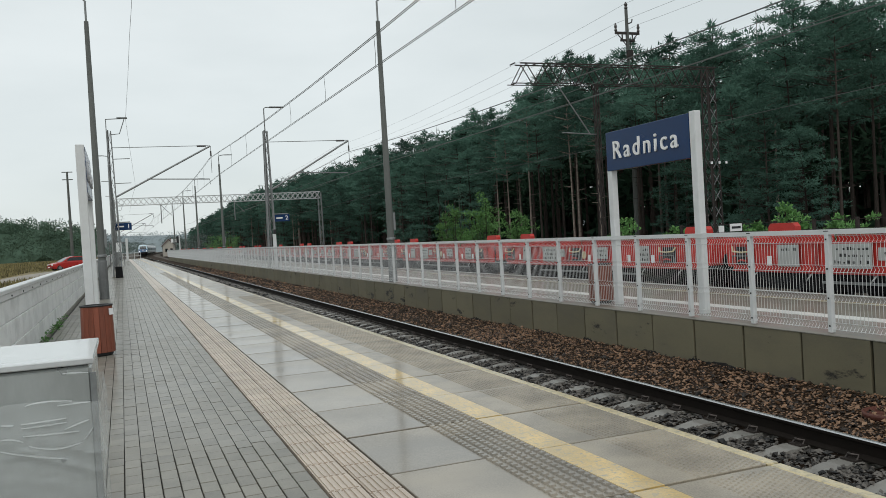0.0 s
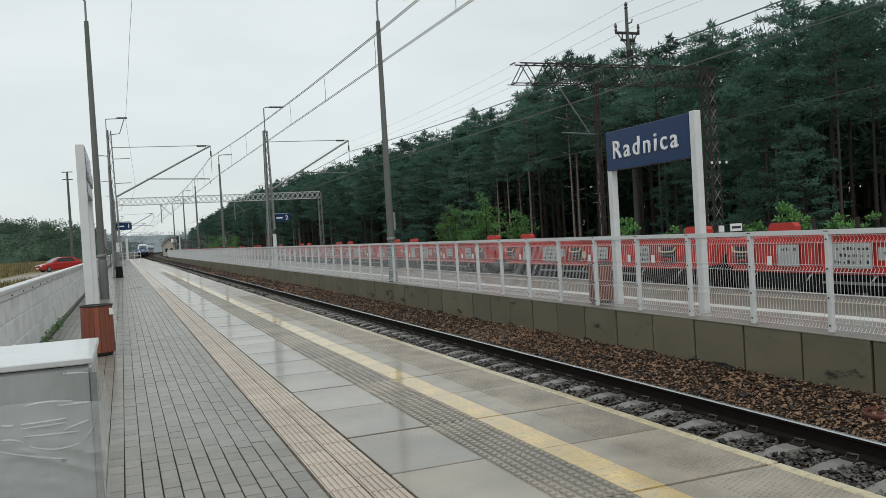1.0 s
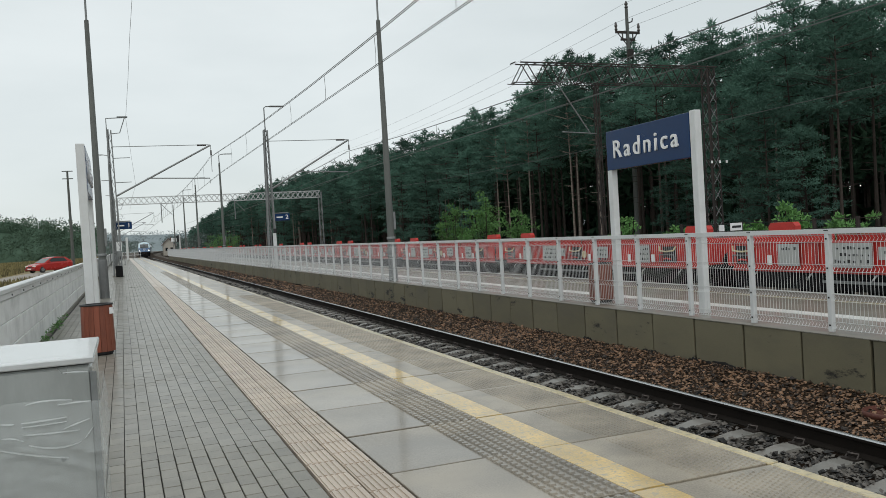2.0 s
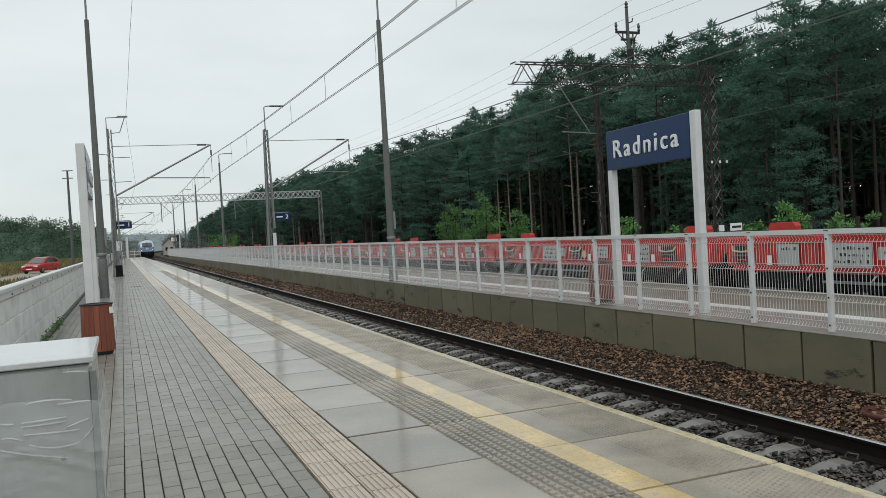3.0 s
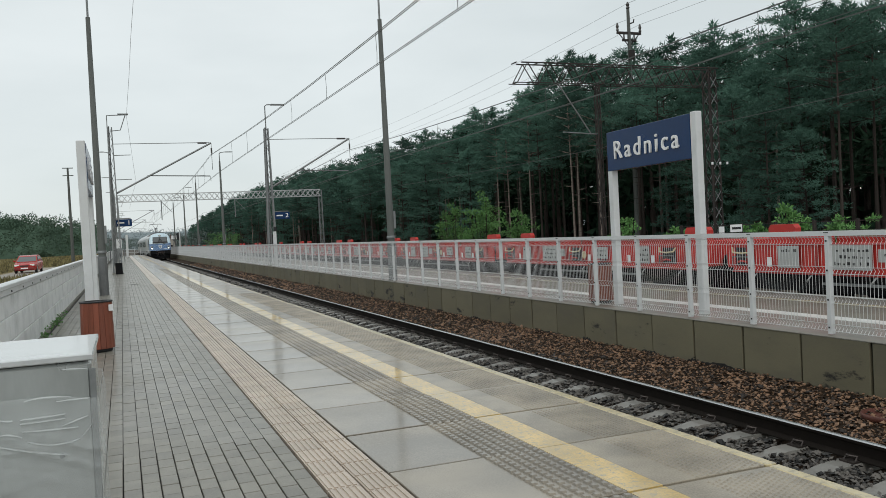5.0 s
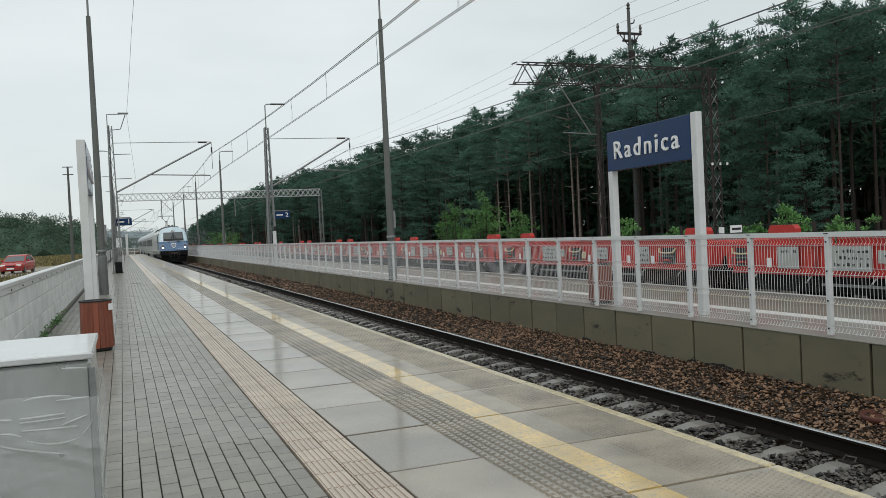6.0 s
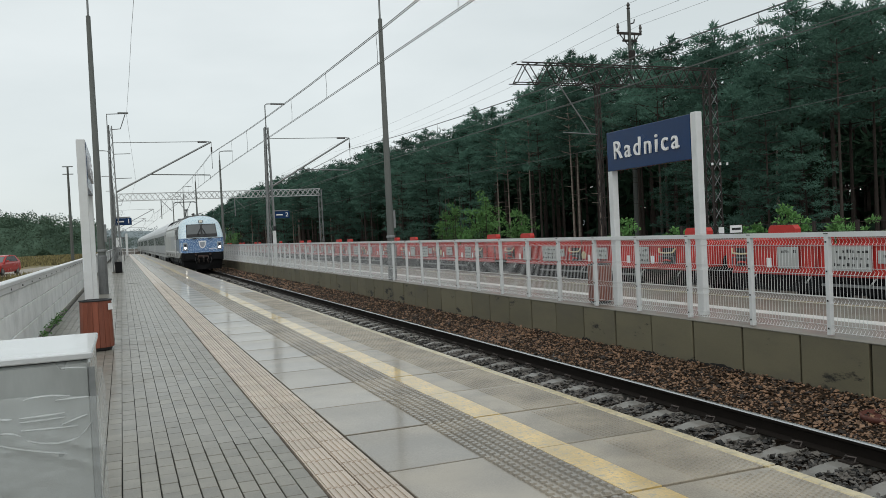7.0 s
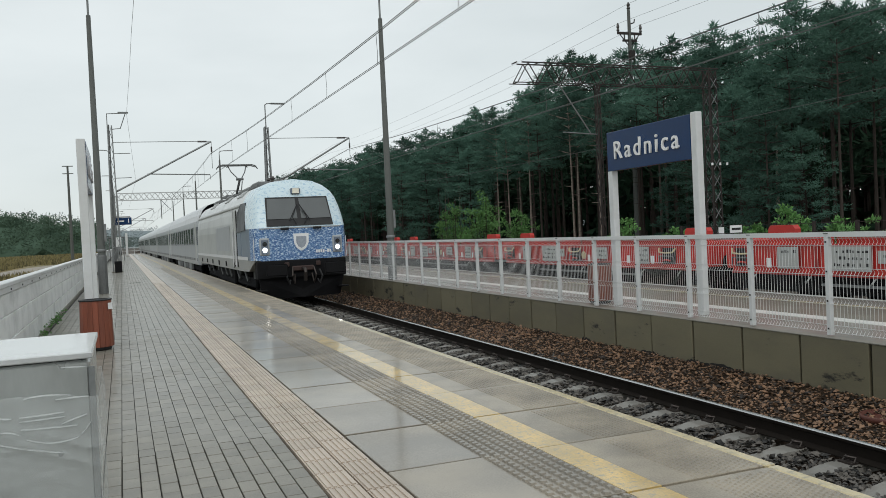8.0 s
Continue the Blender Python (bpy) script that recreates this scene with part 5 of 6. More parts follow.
def far_woods():
    rng = random.Random(9)
    vs, fs = [], []
    # wood beyond the meadow
    for _ in range(2600):
        y = rng.uniform(225, 290)
        x = -rng.uniform(6, 210)
        top = 12.3 + 2.5 * noise.noise(Vector((x * 0.05, 0, 2))) + 1.2 * noise.noise(Vector((x * 0.2, 1, 2)))
        top *= 0.62 + 0.38 * min(1, max(0, (-x - 8) / 22))
        z = top * rng.random() ** 0.6
        needle_cluster(vs, fs, (x, y, z), 1.8, 44, rng, flat=0.8, size=0.4, leaf=True)
    k = len(vs)
    cols = list(range(-212, -5, 4))
    for x in cols:
        top = (12.3 + 2.5 * noise.noise(Vector((x * 0.05, 0, 2)))) * (0.62 + 0.38 * min(1, max(0, (-x - 8) / 22))) - 1.4
        for u in range(5):
            vs.append((x + rng.uniform(-1, 1), 250 + 8 * u / 4 + rng.uniform(-2, 2), -0.5 + (top + 0.5) * u / 4))
    for i in range(len(cols) - 1):
        for u in range(4):
            a = k + 5 * i + u
            fs.append((a, a + 5, a + 6, a + 1))
    cloud_mesh("meadow_wood", vs, fs, M_MIDWOOD, "stuff", "mixed wood beyond the meadow, some haze in its colour", "wood")
    # ridge that closes the line, distance haze mixed into its base colour
    vs, fs = [], []
    cols = list(range(-430, 531, 15))
    for x in cols:
        top = 17 + 5 * noise.noise(Vector((x * 0.008, 0, 7))) + 1.5 * noise.noise(Vector((x * 0.05, 3, 7)))
        for u in range(5):
            vs.append((x, 790 + 20 * u, -1 + (top + 1) * u / 4))
    for i in range(len(cols) - 1):
        for u in range(4):
            a = 5 * i + u
            fs.append((a, a + 5, a + 6, a + 1))
    for _ in range(1800):
        x, y = rng.uniform(-420, 520), rng.uniform(790, 900)
        top = 14 + 5 * noise.noise(Vector((x * 0.008, 0, 7))) + (y - 760) * 0.05
        needle_cluster(vs, fs, (x, y, top * rng.random() ** 0.5), 4, 16, rng, flat=0.7, size=0.9, leaf=True)
    cloud_mesh("far_ridge", vs, fs, M_HAZEWOOD, "stuff", "wooded ridge at the end of the line, haze in its colour", "wood")
    # scrub along the far line, its leaf colour paled for haze
    vs, fs = [], []
    for _ in range(900):
        y = rng.uniform(290, 640)
        side = rng.random() < 0.5
        x = TRACK1 + bend(y) + (rng.uniform(8, 40) if side else -rng.uniform(8, 60))
        needle_cluster(vs, fs, (x, y, rng.uniform(-0.5, 6)), 2.4, 44, rng, size=0.45, leaf=True)
    cloud_mesh("line_scrub", vs, fs, M_MISTWOOD, "stuff", "trees lining the distant track, haze in their colour", "wood")


# meadow wood's green is lifted partway to carry some distance haze
M_MIDWOOD = mat("meadow_wood_leaves", (0.086, 0.138, 0.098), 0.95, spec=0.1, var=0.4, scale=0.06, fine=0.3, bump=0, island=0.2)
# leaf green greyed to imitate the haze over the far line
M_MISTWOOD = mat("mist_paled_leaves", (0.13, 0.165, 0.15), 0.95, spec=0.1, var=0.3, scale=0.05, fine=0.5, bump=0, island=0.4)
far_woods()


def meadow():
    rng = random.Random(31)
    vs, fs = [], []
    for _ in range(26000):
        y = 30 + 190 * rng.random() ** 1.5
        x = -rng.uniform(2.2, 0.17 * y + 4)
        if abs(x + 7 + max(0, 66 - y) * 0.35) < 2.4 and 50 < y < 98:
            continue
        h = rng.uniform(0.10, 0.35) * (1 + y * 0.004)
        z = -0.24
        a = rng.uniform(0, 6.28)
        k = len(vs)
        w = 0.03 + y * 0.0006
        vs += [(x - w * math.cos(a), y - w * math.sin(a), z), (x + w * math.cos(a), y + w * math.sin(a), z), (x + rng.gauss(0, 0.08), y + rng.gauss(0, 0.08), z + h)]
        fs.append((k, k + 1, k + 2))
    cloud_mesh("meadow_grass", vs, fs, M_BLADE, "stuff", "dry yellow-green meadow grass", "grass")
    # weeds at the parapet's foot
    vs, fs = [], []
    for _ in range(30):
        x, y = -1.25 + rng.uniform(-0.02, 0.08), rng.uniform(13.5, 19)
        needle_cluster(vs, fs, (x, y, 0.06 + rng.random() * 0.1), 0.07, 8, rng, size=0.035, leaf=True)
    cloud_mesh("weeds", vs, fs, M_LEAF, "stuff", "green weeds at the foot of the parapet", "weeds")


meadow()


# ---------------------------------------------------------------- train
def ring_at(y, w, z0, lean, table):
    left = [(-w * a, y + (lean(z) if lean else 0), z0 if i == 0 else z) for i, (a, z) in enumerate(table)]
    right = [(-x, yy, z) for x, yy, z in reversed(left[:-1])]
    return left + right


LOCO_TABLE = [(0.97, 0.98), (1.0, 1.35), (1.0, 1.7), (1.0, 2.05), (1.0, 2.32), (0.985, 2.6), (0.955, 2.9), (0.90, 3.2), (0.82, 3.42), (0.68, 3.62), (0.45, 3.77), (0.0, 3.84)]
COACH_TABLE = [(0.97, 0.80), (1.0, 1.0), (1.0, 1.85), (1.0, 2.8), (0.98, 3.1), (0.93, 3.4), (0.82, 3.68), (0.62, 3.90), (0.35, 4.02), (0.0, 4.06)]


def lean(z):
    return 0.0 if z < 2.32 else 0.52 * (z - 2.32) + 0.30 * max(0, z - 3.3) ** 1.4


def shells(rings, key):
    """Sorts the skin of a row of rings into one mesh for each surface."""
    store = {}
    for a, b in zip(rings, rings[1:]):
        n = len(a)
        for i in range(n):
            j = (i + 1) % n
            q = [a[i], a[j], b[j], b[i]]
            c = [sum(v[k] for v in q) / 4 for k in range(3)]
            store.setdefault(key(*c), []).append(q)
    return store


def from_quads(quads):
    bm = bmesh.new()
    for q in quads:
        bm.faces.new([bm.verts.new(v) for v in q])
    bmesh.ops.remove_doubles(bm, verts=bm.verts, dist=0.0005)
    bmesh.ops.recalc_face_normals(bm, faces=bm.faces)
    return bm


def bogie(parent, y, wheel_r, base, side):
    part("bogie_frame", boxed(-1.15, -1.0, y - base / 2 - 0.7, y + base / 2 + 0.7, 0.42, 0.72, bevel=0.04), M_UNDER, parent)
    part("bogie_frame", boxed(1.0, 1.15, y - base / 2 - 0.7, y + base / 2 + 0.7, 0.42, 0.72, bevel=0.04), M_UNDER, parent)
    for dy in (-base / 2, base / 2):
        for x in (-0.76, 0.76):
            o = part("wheel", lathe(bmesh.new(), [(0.08, -0.07), (wheel_r, -0.065), (wheel_r, 0.05), (wheel_r + 0.03, 0.06), (0.08, 0.07)], 24), M_RAIL, parent)
            o.matrix_basis = pose(x, y + dy, wheel_r, 0, 90)
    for dy in (-base / 2 - 0.3, base / 2 + 0.3):
        part("spring", tubed((-1.07, y + dy, 0.72), (-1.07, y + dy, 1.0), 0.09, seg=10), M_DARKSTEEL, parent)


def locomotive():
    v = thing("locomotive", "electric locomotive with frosted blue front and grey sides", "locomotive")
    W = 1.49
    table = LOCO_TABLE
    rings = [ring_at(0.0, W * 0.84, 1.33, lean, table), ring_at(0.05, W * 0.90, 1.33, lean, table), ring_at(0.20, W * 0.95, 1.33, lean, table),
             ring_at(0.55, W * 0.985, 1.2, lean, table), ring_at(1.15, W, 1.0, lambda z: lean(z) * 0.9, table), ring_at(2.35, W, 0.98, lambda z: lean(z) * 0.30, table)]
    rest = [ring_at(2.35, W, 0.98, lambda z: lean(z) * 0.30, table), ring_at(3.2, W, 0.98, None, table), ring_at(10, W, 0.98, None, table), ring_at(18.4, W, 0.98, None, table), ring_at(19.0, W * 0.93, 1.1, None, table)]
    nose = shells(rings, lambda x, y, z: "slate" if y > 0.8 and 1.34 < z < 2.28 else "ice" if z < 2.28 and z > 1.34 else ("low" if z <= 1.34 else "frost"))
    # the flat of the nose, strip by strip
    a = rings[0]
    n = len(a)
    half = n // 2
    for i in range(half):
        q = [a[i], a[i + 1], a[n - 2 - i], a[n - 1 - i]] if i + 1 != half else [a[i], a[i + 1], a[n - 1 - i]]
        z = sum(p[2] for p in q) / len(q)
        nose.setdefault("ice" if z < 2.28 else "frost", []).append(q)
    part("nose_lower", from_quads(nose["ice"]), M_ICE, v, "deep blue frosted nose panel", smooth=False)
    part("nose_upper", from_quads(nose["frost"]), M_FROST, v, "pale blue frosted cab shell", smooth=True)
    part("cab_cheek", from_quads(nose["slate"]), M_CABSIDE, v, "slate-blue cab cheek")
    if "low" in nose:
        part("nose_skirt", from_quads(nose["low"]), M_LOCOLOW, v)
    hull = shells(rest, lambda x, y, z: "roof" if z > 3.3 else ("low" if z < 1.36 else "side"))
    part("body_side", from_quads(hull["side"]), M_LOCOSIDE, v, "grey body side")
    part("roof", from_quads(hull["roof"]), M_LOCOROOF, v, "pale roof")
    part("skirt", from_quads(hull["low"]), M_LOCOLOW, v, "dark grey skirt")
    for s in (-1, 1):
        x = s * (W + 0.004)
        part("stripe", boxed(min(x, x + s * 0.006), max(x, x + s * 0.006), 0.9, 18.4, 1.36, 1.46), M_STRIPE, v, "pale waist stripe")
        bm = bmesh.new()
        outline = ((1.15, 2.30, 1.0), (3.15, 2.24, 1.0), (3.15, 2.9, 0.955), (2.85, 3.18, 0.905), (1.75, 3.18, 0.905))
        loft(bm, [[(s * (W * f + d), y, z) for y, z, f in outline] for d in (-0.06, 0.034)])
        part("cab_window", bm, M_CABGLASS, v)
        part("cab_side_panel", boxed(*sorted((s * (W - 0.01), s * (W + 0.008))), 2.30, 3.20, 1.47, 2.24, bevel=0.003), M_CABSIDE, v, "slate-blue cab side panel")
        part("lamp_bezel", boxed(s * 1.115 - 0.15, s * 1.115 + 0.15, -0.03, 0.1, 1.49, 2.02, bevel=0.03), M_COACH, v, "grey headlight bezel")
        part("cab_door", boxed(min(x, x + s * 0.012), max(x, x + s * 0.012), 3.35, 3.95, 1.15, 3.0, bevel=0.004), M_LOCOSIDE, v)
        for y in (3.28, 4.02):
            part("handrail", tubed((s * (W + 0.05), y, 1.1), (s * (W + 0.05), y, 2.3), 0.018, seg=6), M_STRIPE, v)
        part("side_panel", boxed(min(x, x + s * 0.006), max(x, x + s * 0.006), 5.2, 9.6, 1.62, 2.52, bevel=0.002), M_COACH, v, "paler side panel")
        part("cantrail", boxed(*sorted((s * W * 0.885, s * W * 0.945)), 2.9, 18.6, 3.10, 3.14), M_LOCOLOW, v, "dark gutter line")
        for k in range(6):
            y = 4.2 + k * 2.4
            part("hatch", boxed(*sorted((s * (W - 0.01), s * (W + 0.01))), y, y + 0.22, 1.06, 1.24, bevel=0.004), M_UNDER, v)
        part("door_seam", boxed(*sorted((s * (W - 0.01), s * (W + 0.016))), 3.27, 3.29, 1.1, 3.0), M_UNDER, v)
        part("door_seam", boxed(*sorted((s * (W - 0.01), s * (W + 0.016))), 3.99, 4.01, 1.1, 3.0), M_UNDER, v)
    # windscreen: two panes on a dark surround, leaning back
    def pane(x0, x1, z0, z1, off, narrow):
        bm = bmesh.new()
        loft(bm, [[(x0 * (1 if z == z0 else narrow), lean(z) + d - 0.015, z), (x1 * (1 if z == z0 else narrow), lean(z) + d - 0.015, z)] for d, z in ((off, z0), (off, z1))] , close=False, cap0=False, cap1=False)
        geom = bmesh.ops.extrude_face_region(bm, geom=bm.faces[:])
        bmesh.ops.translate(bm, verts=[g for g in geom["geom"] if isinstance(g, bmesh.types.BMVert)], vec=(0, 0.03, 0))
        return bm
    part("windscreen_surround", pane(-1.02, 1.02, 2.36, 3.26, -0.012, 0.94), M_BLACK, v, "black windscreen surround")
    part("windscreen", pane(-0.97, -0.06, 2.58, 3.21, -0.03, 0.94), M_WINDSCREEN, v, "grey windscreen pane")
    part("windscreen", pane(0.06, 0.97, 2.58, 3.21, -0.03, 0.94), M_WINDSCREEN, v, "grey windscreen pane")
    for s in (-1, 1):
        part("wiper", chain(bmesh.new(), [(s * 0.12, -0.04, 2.42), (s * 0.22, 0.05, 2.62), (s * 0.05, 0.22, 2.98)], 0.014), M_BLACK, v)
        part("wiper_blade", chain(bmesh.new(), [(s * 0.32, 0.02, 2.52), (s * 0.02, 0.25, 3.05)], 0.012), M_BLACK, v)
        part("grab_bar", chain(bmesh.new(), [(s * 0.38, -0.07, 2.28), (s * 0.62, -0.07, 2.28)], 0.04, seg=6), M_BLACK, v)
        lamp = part("headlight", boxed(s * 1.115 - 0.12, s * 1.115 + 0.12, -0.045, 0.1, 1.52, 1.98, bevel=0.03), M_LAMPBOX, v, "headlight cluster")
        part("lit_lens", tubed((s * 1.115, -0.05, 1.66), (s * 1.115, -0.062, 1.66), 0.066, seg=16), M_HEADLIGHT, lamp, "lit headlight lens")
        part("dark_lens", tubed((s * 1.115, -0.05, 1.84), (s * 1.115, -0.058, 1.84), 0.07, seg=16), M_GLASS, lamp)
        part("side_handrail", tubed((s * 1.42, 0.12, 1.36), (s * 1.42, 0.12, 2.0), 0.013, seg=6), M_STRIPE, v)
        part("buffer", tubed((s * 0.875, 0.1, 1.05), (s * 0.875, -0.55, 1.05), 0.12, seg=14), M_UNDER, v)
        part("buffer_plate", boxed(s * 0.875 - 0.32, s * 0.875 + 0.32, -0.60, -0.55, 0.87, 1.23, bevel=0.04), M_UNDER, v)
        part("hose", chain(bmesh.new(), [(s * 0.32, -0.10, 1.1), (s * 0.36, -0.25, 0.85), (s * 0.30, -0.20, 0.62), (s * 0.26, -0.1, 0.9)], 0.025, seg=6), M_CLIP, v)
    top = part("top_lamp", boxed(-0.15, 0.15, lean(3.4) - 0.10, lean(3.5) + 0.1, 3.35, 3.54, bevel=0.03), M_LAMPBOX, v, "top headlight housing")
    part("lens", boxed(-0.10, 0.10, lean(3.4) - 0.115, lean(3.4) - 0.10, 3.37, 3.52), M_LAMPLIT, top)
    # crest and number on the nose, as plain shapes
    bm = bmesh.new()
    shape = [(-0.235, 0.24), (0.235, 0.24), (0.225, -0.04), (0.14, -0.21), (0.0, -0.29), (-0.14, -0.21), (-0.225, -0.04)]
    loft(bm, [[(x, -0.004 - d, 1.88 + z) for x, z in shape] for d in (0.0, 0.01)])
    crest = part("crest", bm, M_LETTER, v, "white shield crest")
    bm = bmesh.new()
    loft(bm, [[(x * 0.68, -0.015 - d, 1.87 + z * 0.68) for x, z in shape] for d in (0.0, 0.006)])
    part("crest_field", bm, M_CREST, crest)
    for k in range(7):
        if k != 4:
            part("number_bar", boxed(0.44 + 0.07 * k, 0.49 + 0.07 * k, -0.012, -0.004, 1.51, 1.60), M_LETTER, v, "white number bar")
    part("number_bar", boxed(0.72, 0.77, -0.012, -0.004, 1.545, 1.565), M_LETTER, v, "white number bar")
    part("waist_line", boxed(-1.24, 1.24, -0.014, 0.02, 2.285, 2.315), M_LOCOLOW, v, "dark line below the windscreen")
    part("buffer_beam", boxed(-1.36, 1.36, -0.02, 0.5, 0.78, 1.325, bevel=0.03), M_UNDER, v, "black buffer beam")
    bm = bmesh.new()
    loft(bm, [[(-1.3, 0.1, 0.78), (0, -0.15, 0.78), (1.3, 0.1, 0.78), (1.2, 0.25, 0.18), (0, 0.0, 0.18), (-1.2, 0.25, 0.18)], [(-1.3, 0.2, 0.78), (0, -0.05, 0.78), (1.3, 0.2, 0.78), (1.2, 0.35, 0.18), (0, 0.1, 0.18), (-1.2, 0.35, 0.18)]])
    part("snowplough", bm, M_UNDER, v, "black snowplough")
    part("coupling", chain(bmesh.new(), [(0, 0, 1.05), (0, -0.35, 1.05), (0, -0.42, 0.95), (0, -0.35, 0.7)], 0.055, seg=6), M_CLIP, v)
    part("coupler_bracket", boxed(-0.34, 0.34, -0.12, -0.02, 0.98, 1.14, bevel=0.03), M_RUSTBROWN, v, "rusty coupler bracket")
    for s in (-1, 1):
        part("cable_socket", boxed(s * 0.48 - 0.07, s * 0.48 + 0.07, -0.10, -0.02, 1.12, 1.26, bevel=0.02), M_RUSTBROWN, v)
        part("brake_hose", chain(bmesh.new(), [(s * 0.5, -0.1, 1.0), (s * 0.54, -0.28, 0.8), (s * 0.46, -0.26, 0.6), (s * 0.42, -0.16, 0.72)], 0.03, seg=6), M_BLACK, v)
        part("step", boxed(s * 1.25 - 0.16, s * 1.25 + 0.16, -0.05, 0.25, 0.42, 0.46), M_UNDER, v)
    for y0, y1, w, z in ((3.2, 4.6, 0.75, 3.95), (5.2, 8.4, 0.7, 3.93), (9.4, 12.2, 0.75, 3.9), (15.0, 17.6, 0.7, 3.95)):
        part("roof_gear", boxed(-w, w, y0, y1, 3.74, z, bevel=0.06), M_DARKSTEEL, v, "dark roof equipment")
    for y0, y1 in ((3.6, 4.9), (7.4, 8.6), (12.6, 14.2)):
        bm = bmesh.new()
        loft(bm, [[(-W * 0.80 - d, y, 3.46 + d), (-W * 0.66 - d, y, 3.66 + d), (-W * 0.66 + 0.1, y, 3.6), (-W * 0.80 + 0.1, y, 3.4)] for y, d in ((y0, 0.02), (y1, 0.02))])
        part("roof_hatch", bm, M_LOCOLOW, v, "dark roof hatch")
    part("bus_bar", chain(bmesh.new(), [(0.35, 3.4, 4.12), (0.35, 8.0, 4.16), (0.35, 13.2, 4.12)], 0.025, seg=6), M_DARKSTEEL, v)
    for y in (3.3, 4.0, 6.3, 8.0, 10.0, 15.8):
        part("roof_insulator", lathe(bmesh.new(), [(0.10, 3.75), (0.10, 3.95), (0.05, 4.0), (0.10, 4.05), (0.05, 4.12)], 10, (0.35 if y > 5 else -0.2, y)), M_INSUL, v)
    part("antenna", boxed(-0.3, 0.3, 1.9, 2.6, 3.82, 3.9, bevel=0.03), M_DARKSTEEL, v)
    pt = part("pantograph", chain(bmesh.new(), [(0, 14.3, 4.05), (0, 12.75, 4.74)], 0.055, seg=8), M_DARKSTEEL, v, "raised single-arm pantograph")
    for sx in (-1, 1):
        part("upper_arm", chain(bmesh.new(), [(sx * 0.06, 12.75, 4.74), (sx * 0.30, 13.25, 5.1), (sx * 0.40, 13.5, 5.38)], 0.024, seg=6), M_DARKSTEEL, pt)
        part("head_horn", chain(bmesh.new(), [(sx * 0.62, 13.5, 5.46), (sx * 0.80, 13.5, 5.42), (sx * 0.93, 13.5, 5.26)], 0.026, seg=6), M_DARKSTEEL, pt)
        part("head_spring", chain(bmesh.new(), [(sx * 0.40, 13.3, 5.38), (sx * 0.46, 13.5, 5.34), (sx * 0.40, 13.7, 5.38)], 0.022, seg=5), M_DARKSTEEL, pt)
    for y in (13.3, 13.7):
        part("contact_strip", boxed(-0.66, 0.66, y - 0.035, y + 0.035, 5.40, 5.46, bevel=0.01), M_DARKSTEEL, pt)
        part("head_rail", chain(bmesh.new(), [(-0.85, y, 5.36), (-0.62, y, 5.43), (0.62, y, 5.43), (0.85, y, 5.36)], 0.022, seg=5), M_DARKSTEEL, pt)
    part("knee", tubed((-0.16, 12.75, 4.74), (0.16, 12.75, 4.74), 0.06, seg=8), M_DARKSTEEL, pt)
    part("coupling_rod", chain(bmesh.new(), [(0.18, 13.9, 4.05), (0.12, 12.9, 4.66)], 0.022, seg=5), M_DARKSTEEL, pt)
    part("pan_base", boxed(-0.6, 0.6, 13.0, 14.6, 3.95, 4.05), M_DARKSTEEL, pt)
    for k, y in enumerate((3.0, 5.0, 7.2, 8.6, 10.2, 13.6, 15.6)):
        part("damper", tubed((-1.22, y, 0.62), (-1.22, y + 0.6, 0.92), 0.04, seg=8), M_DARKSTEEL, v)
    bogie(v, 4.0, 0.56, 3.0, 0)
    bogie(v, 14.6, 0.56, 3.0, 0)
    part("underfloor_box", boxed(-1.2, 1.2, 6.6, 12.0, 0.35, 0.98, bevel=0.05), M_UNDER, v)
    return v


M_CABGLASS = mat("dark_cab_glass", (0.022, 0.025, 0.028), 0.4, spec=0.2, var=0.1, scale=3, bump=0)
M_CABSIDE = mat("slate_blue_cab_side", (0.17, 0.215, 0.27), 0.35, var=0.1, scale=4, bump=0.02)
# grey base colour imitates the sky mirrored in the panes
M_WINDSCREEN = mat("tinted_windscreen", (0.13, 0.138, 0.14), 0.12, var=0.08, scale=2, bump=0)
M_RUSTBROWN = mat("rusty_casting", (0.055, 0.033, 0.028), 0.7, metal=0.2, var=0.4, scale=12, bump=0.2)
M_LAMPBOX = mat("dark_lamp_housing", (0.16, 0.19, 0.24), 0.25, var=0.1, bump=0)
M_LAMPLIT = mat("top_lamp_glow", (0.85, 0.82, 0.7), 0.3, var=0.02, bump=0, emit=(1.0, 0.92, 0.72, 0.08))
M_LOCOROOF = mat("pale_loco_roof", (0.66, 0.68, 0.68), 0.4, var=0.12, scale=2, bump=0.03, stain=(0.4, 0.41, 0.42), stain_amount=0.4)
M_CREST = mat("grey_crest_field", (0.34, 0.37, 0.42), 0.5, var=0.25, scale=14, bump=0)


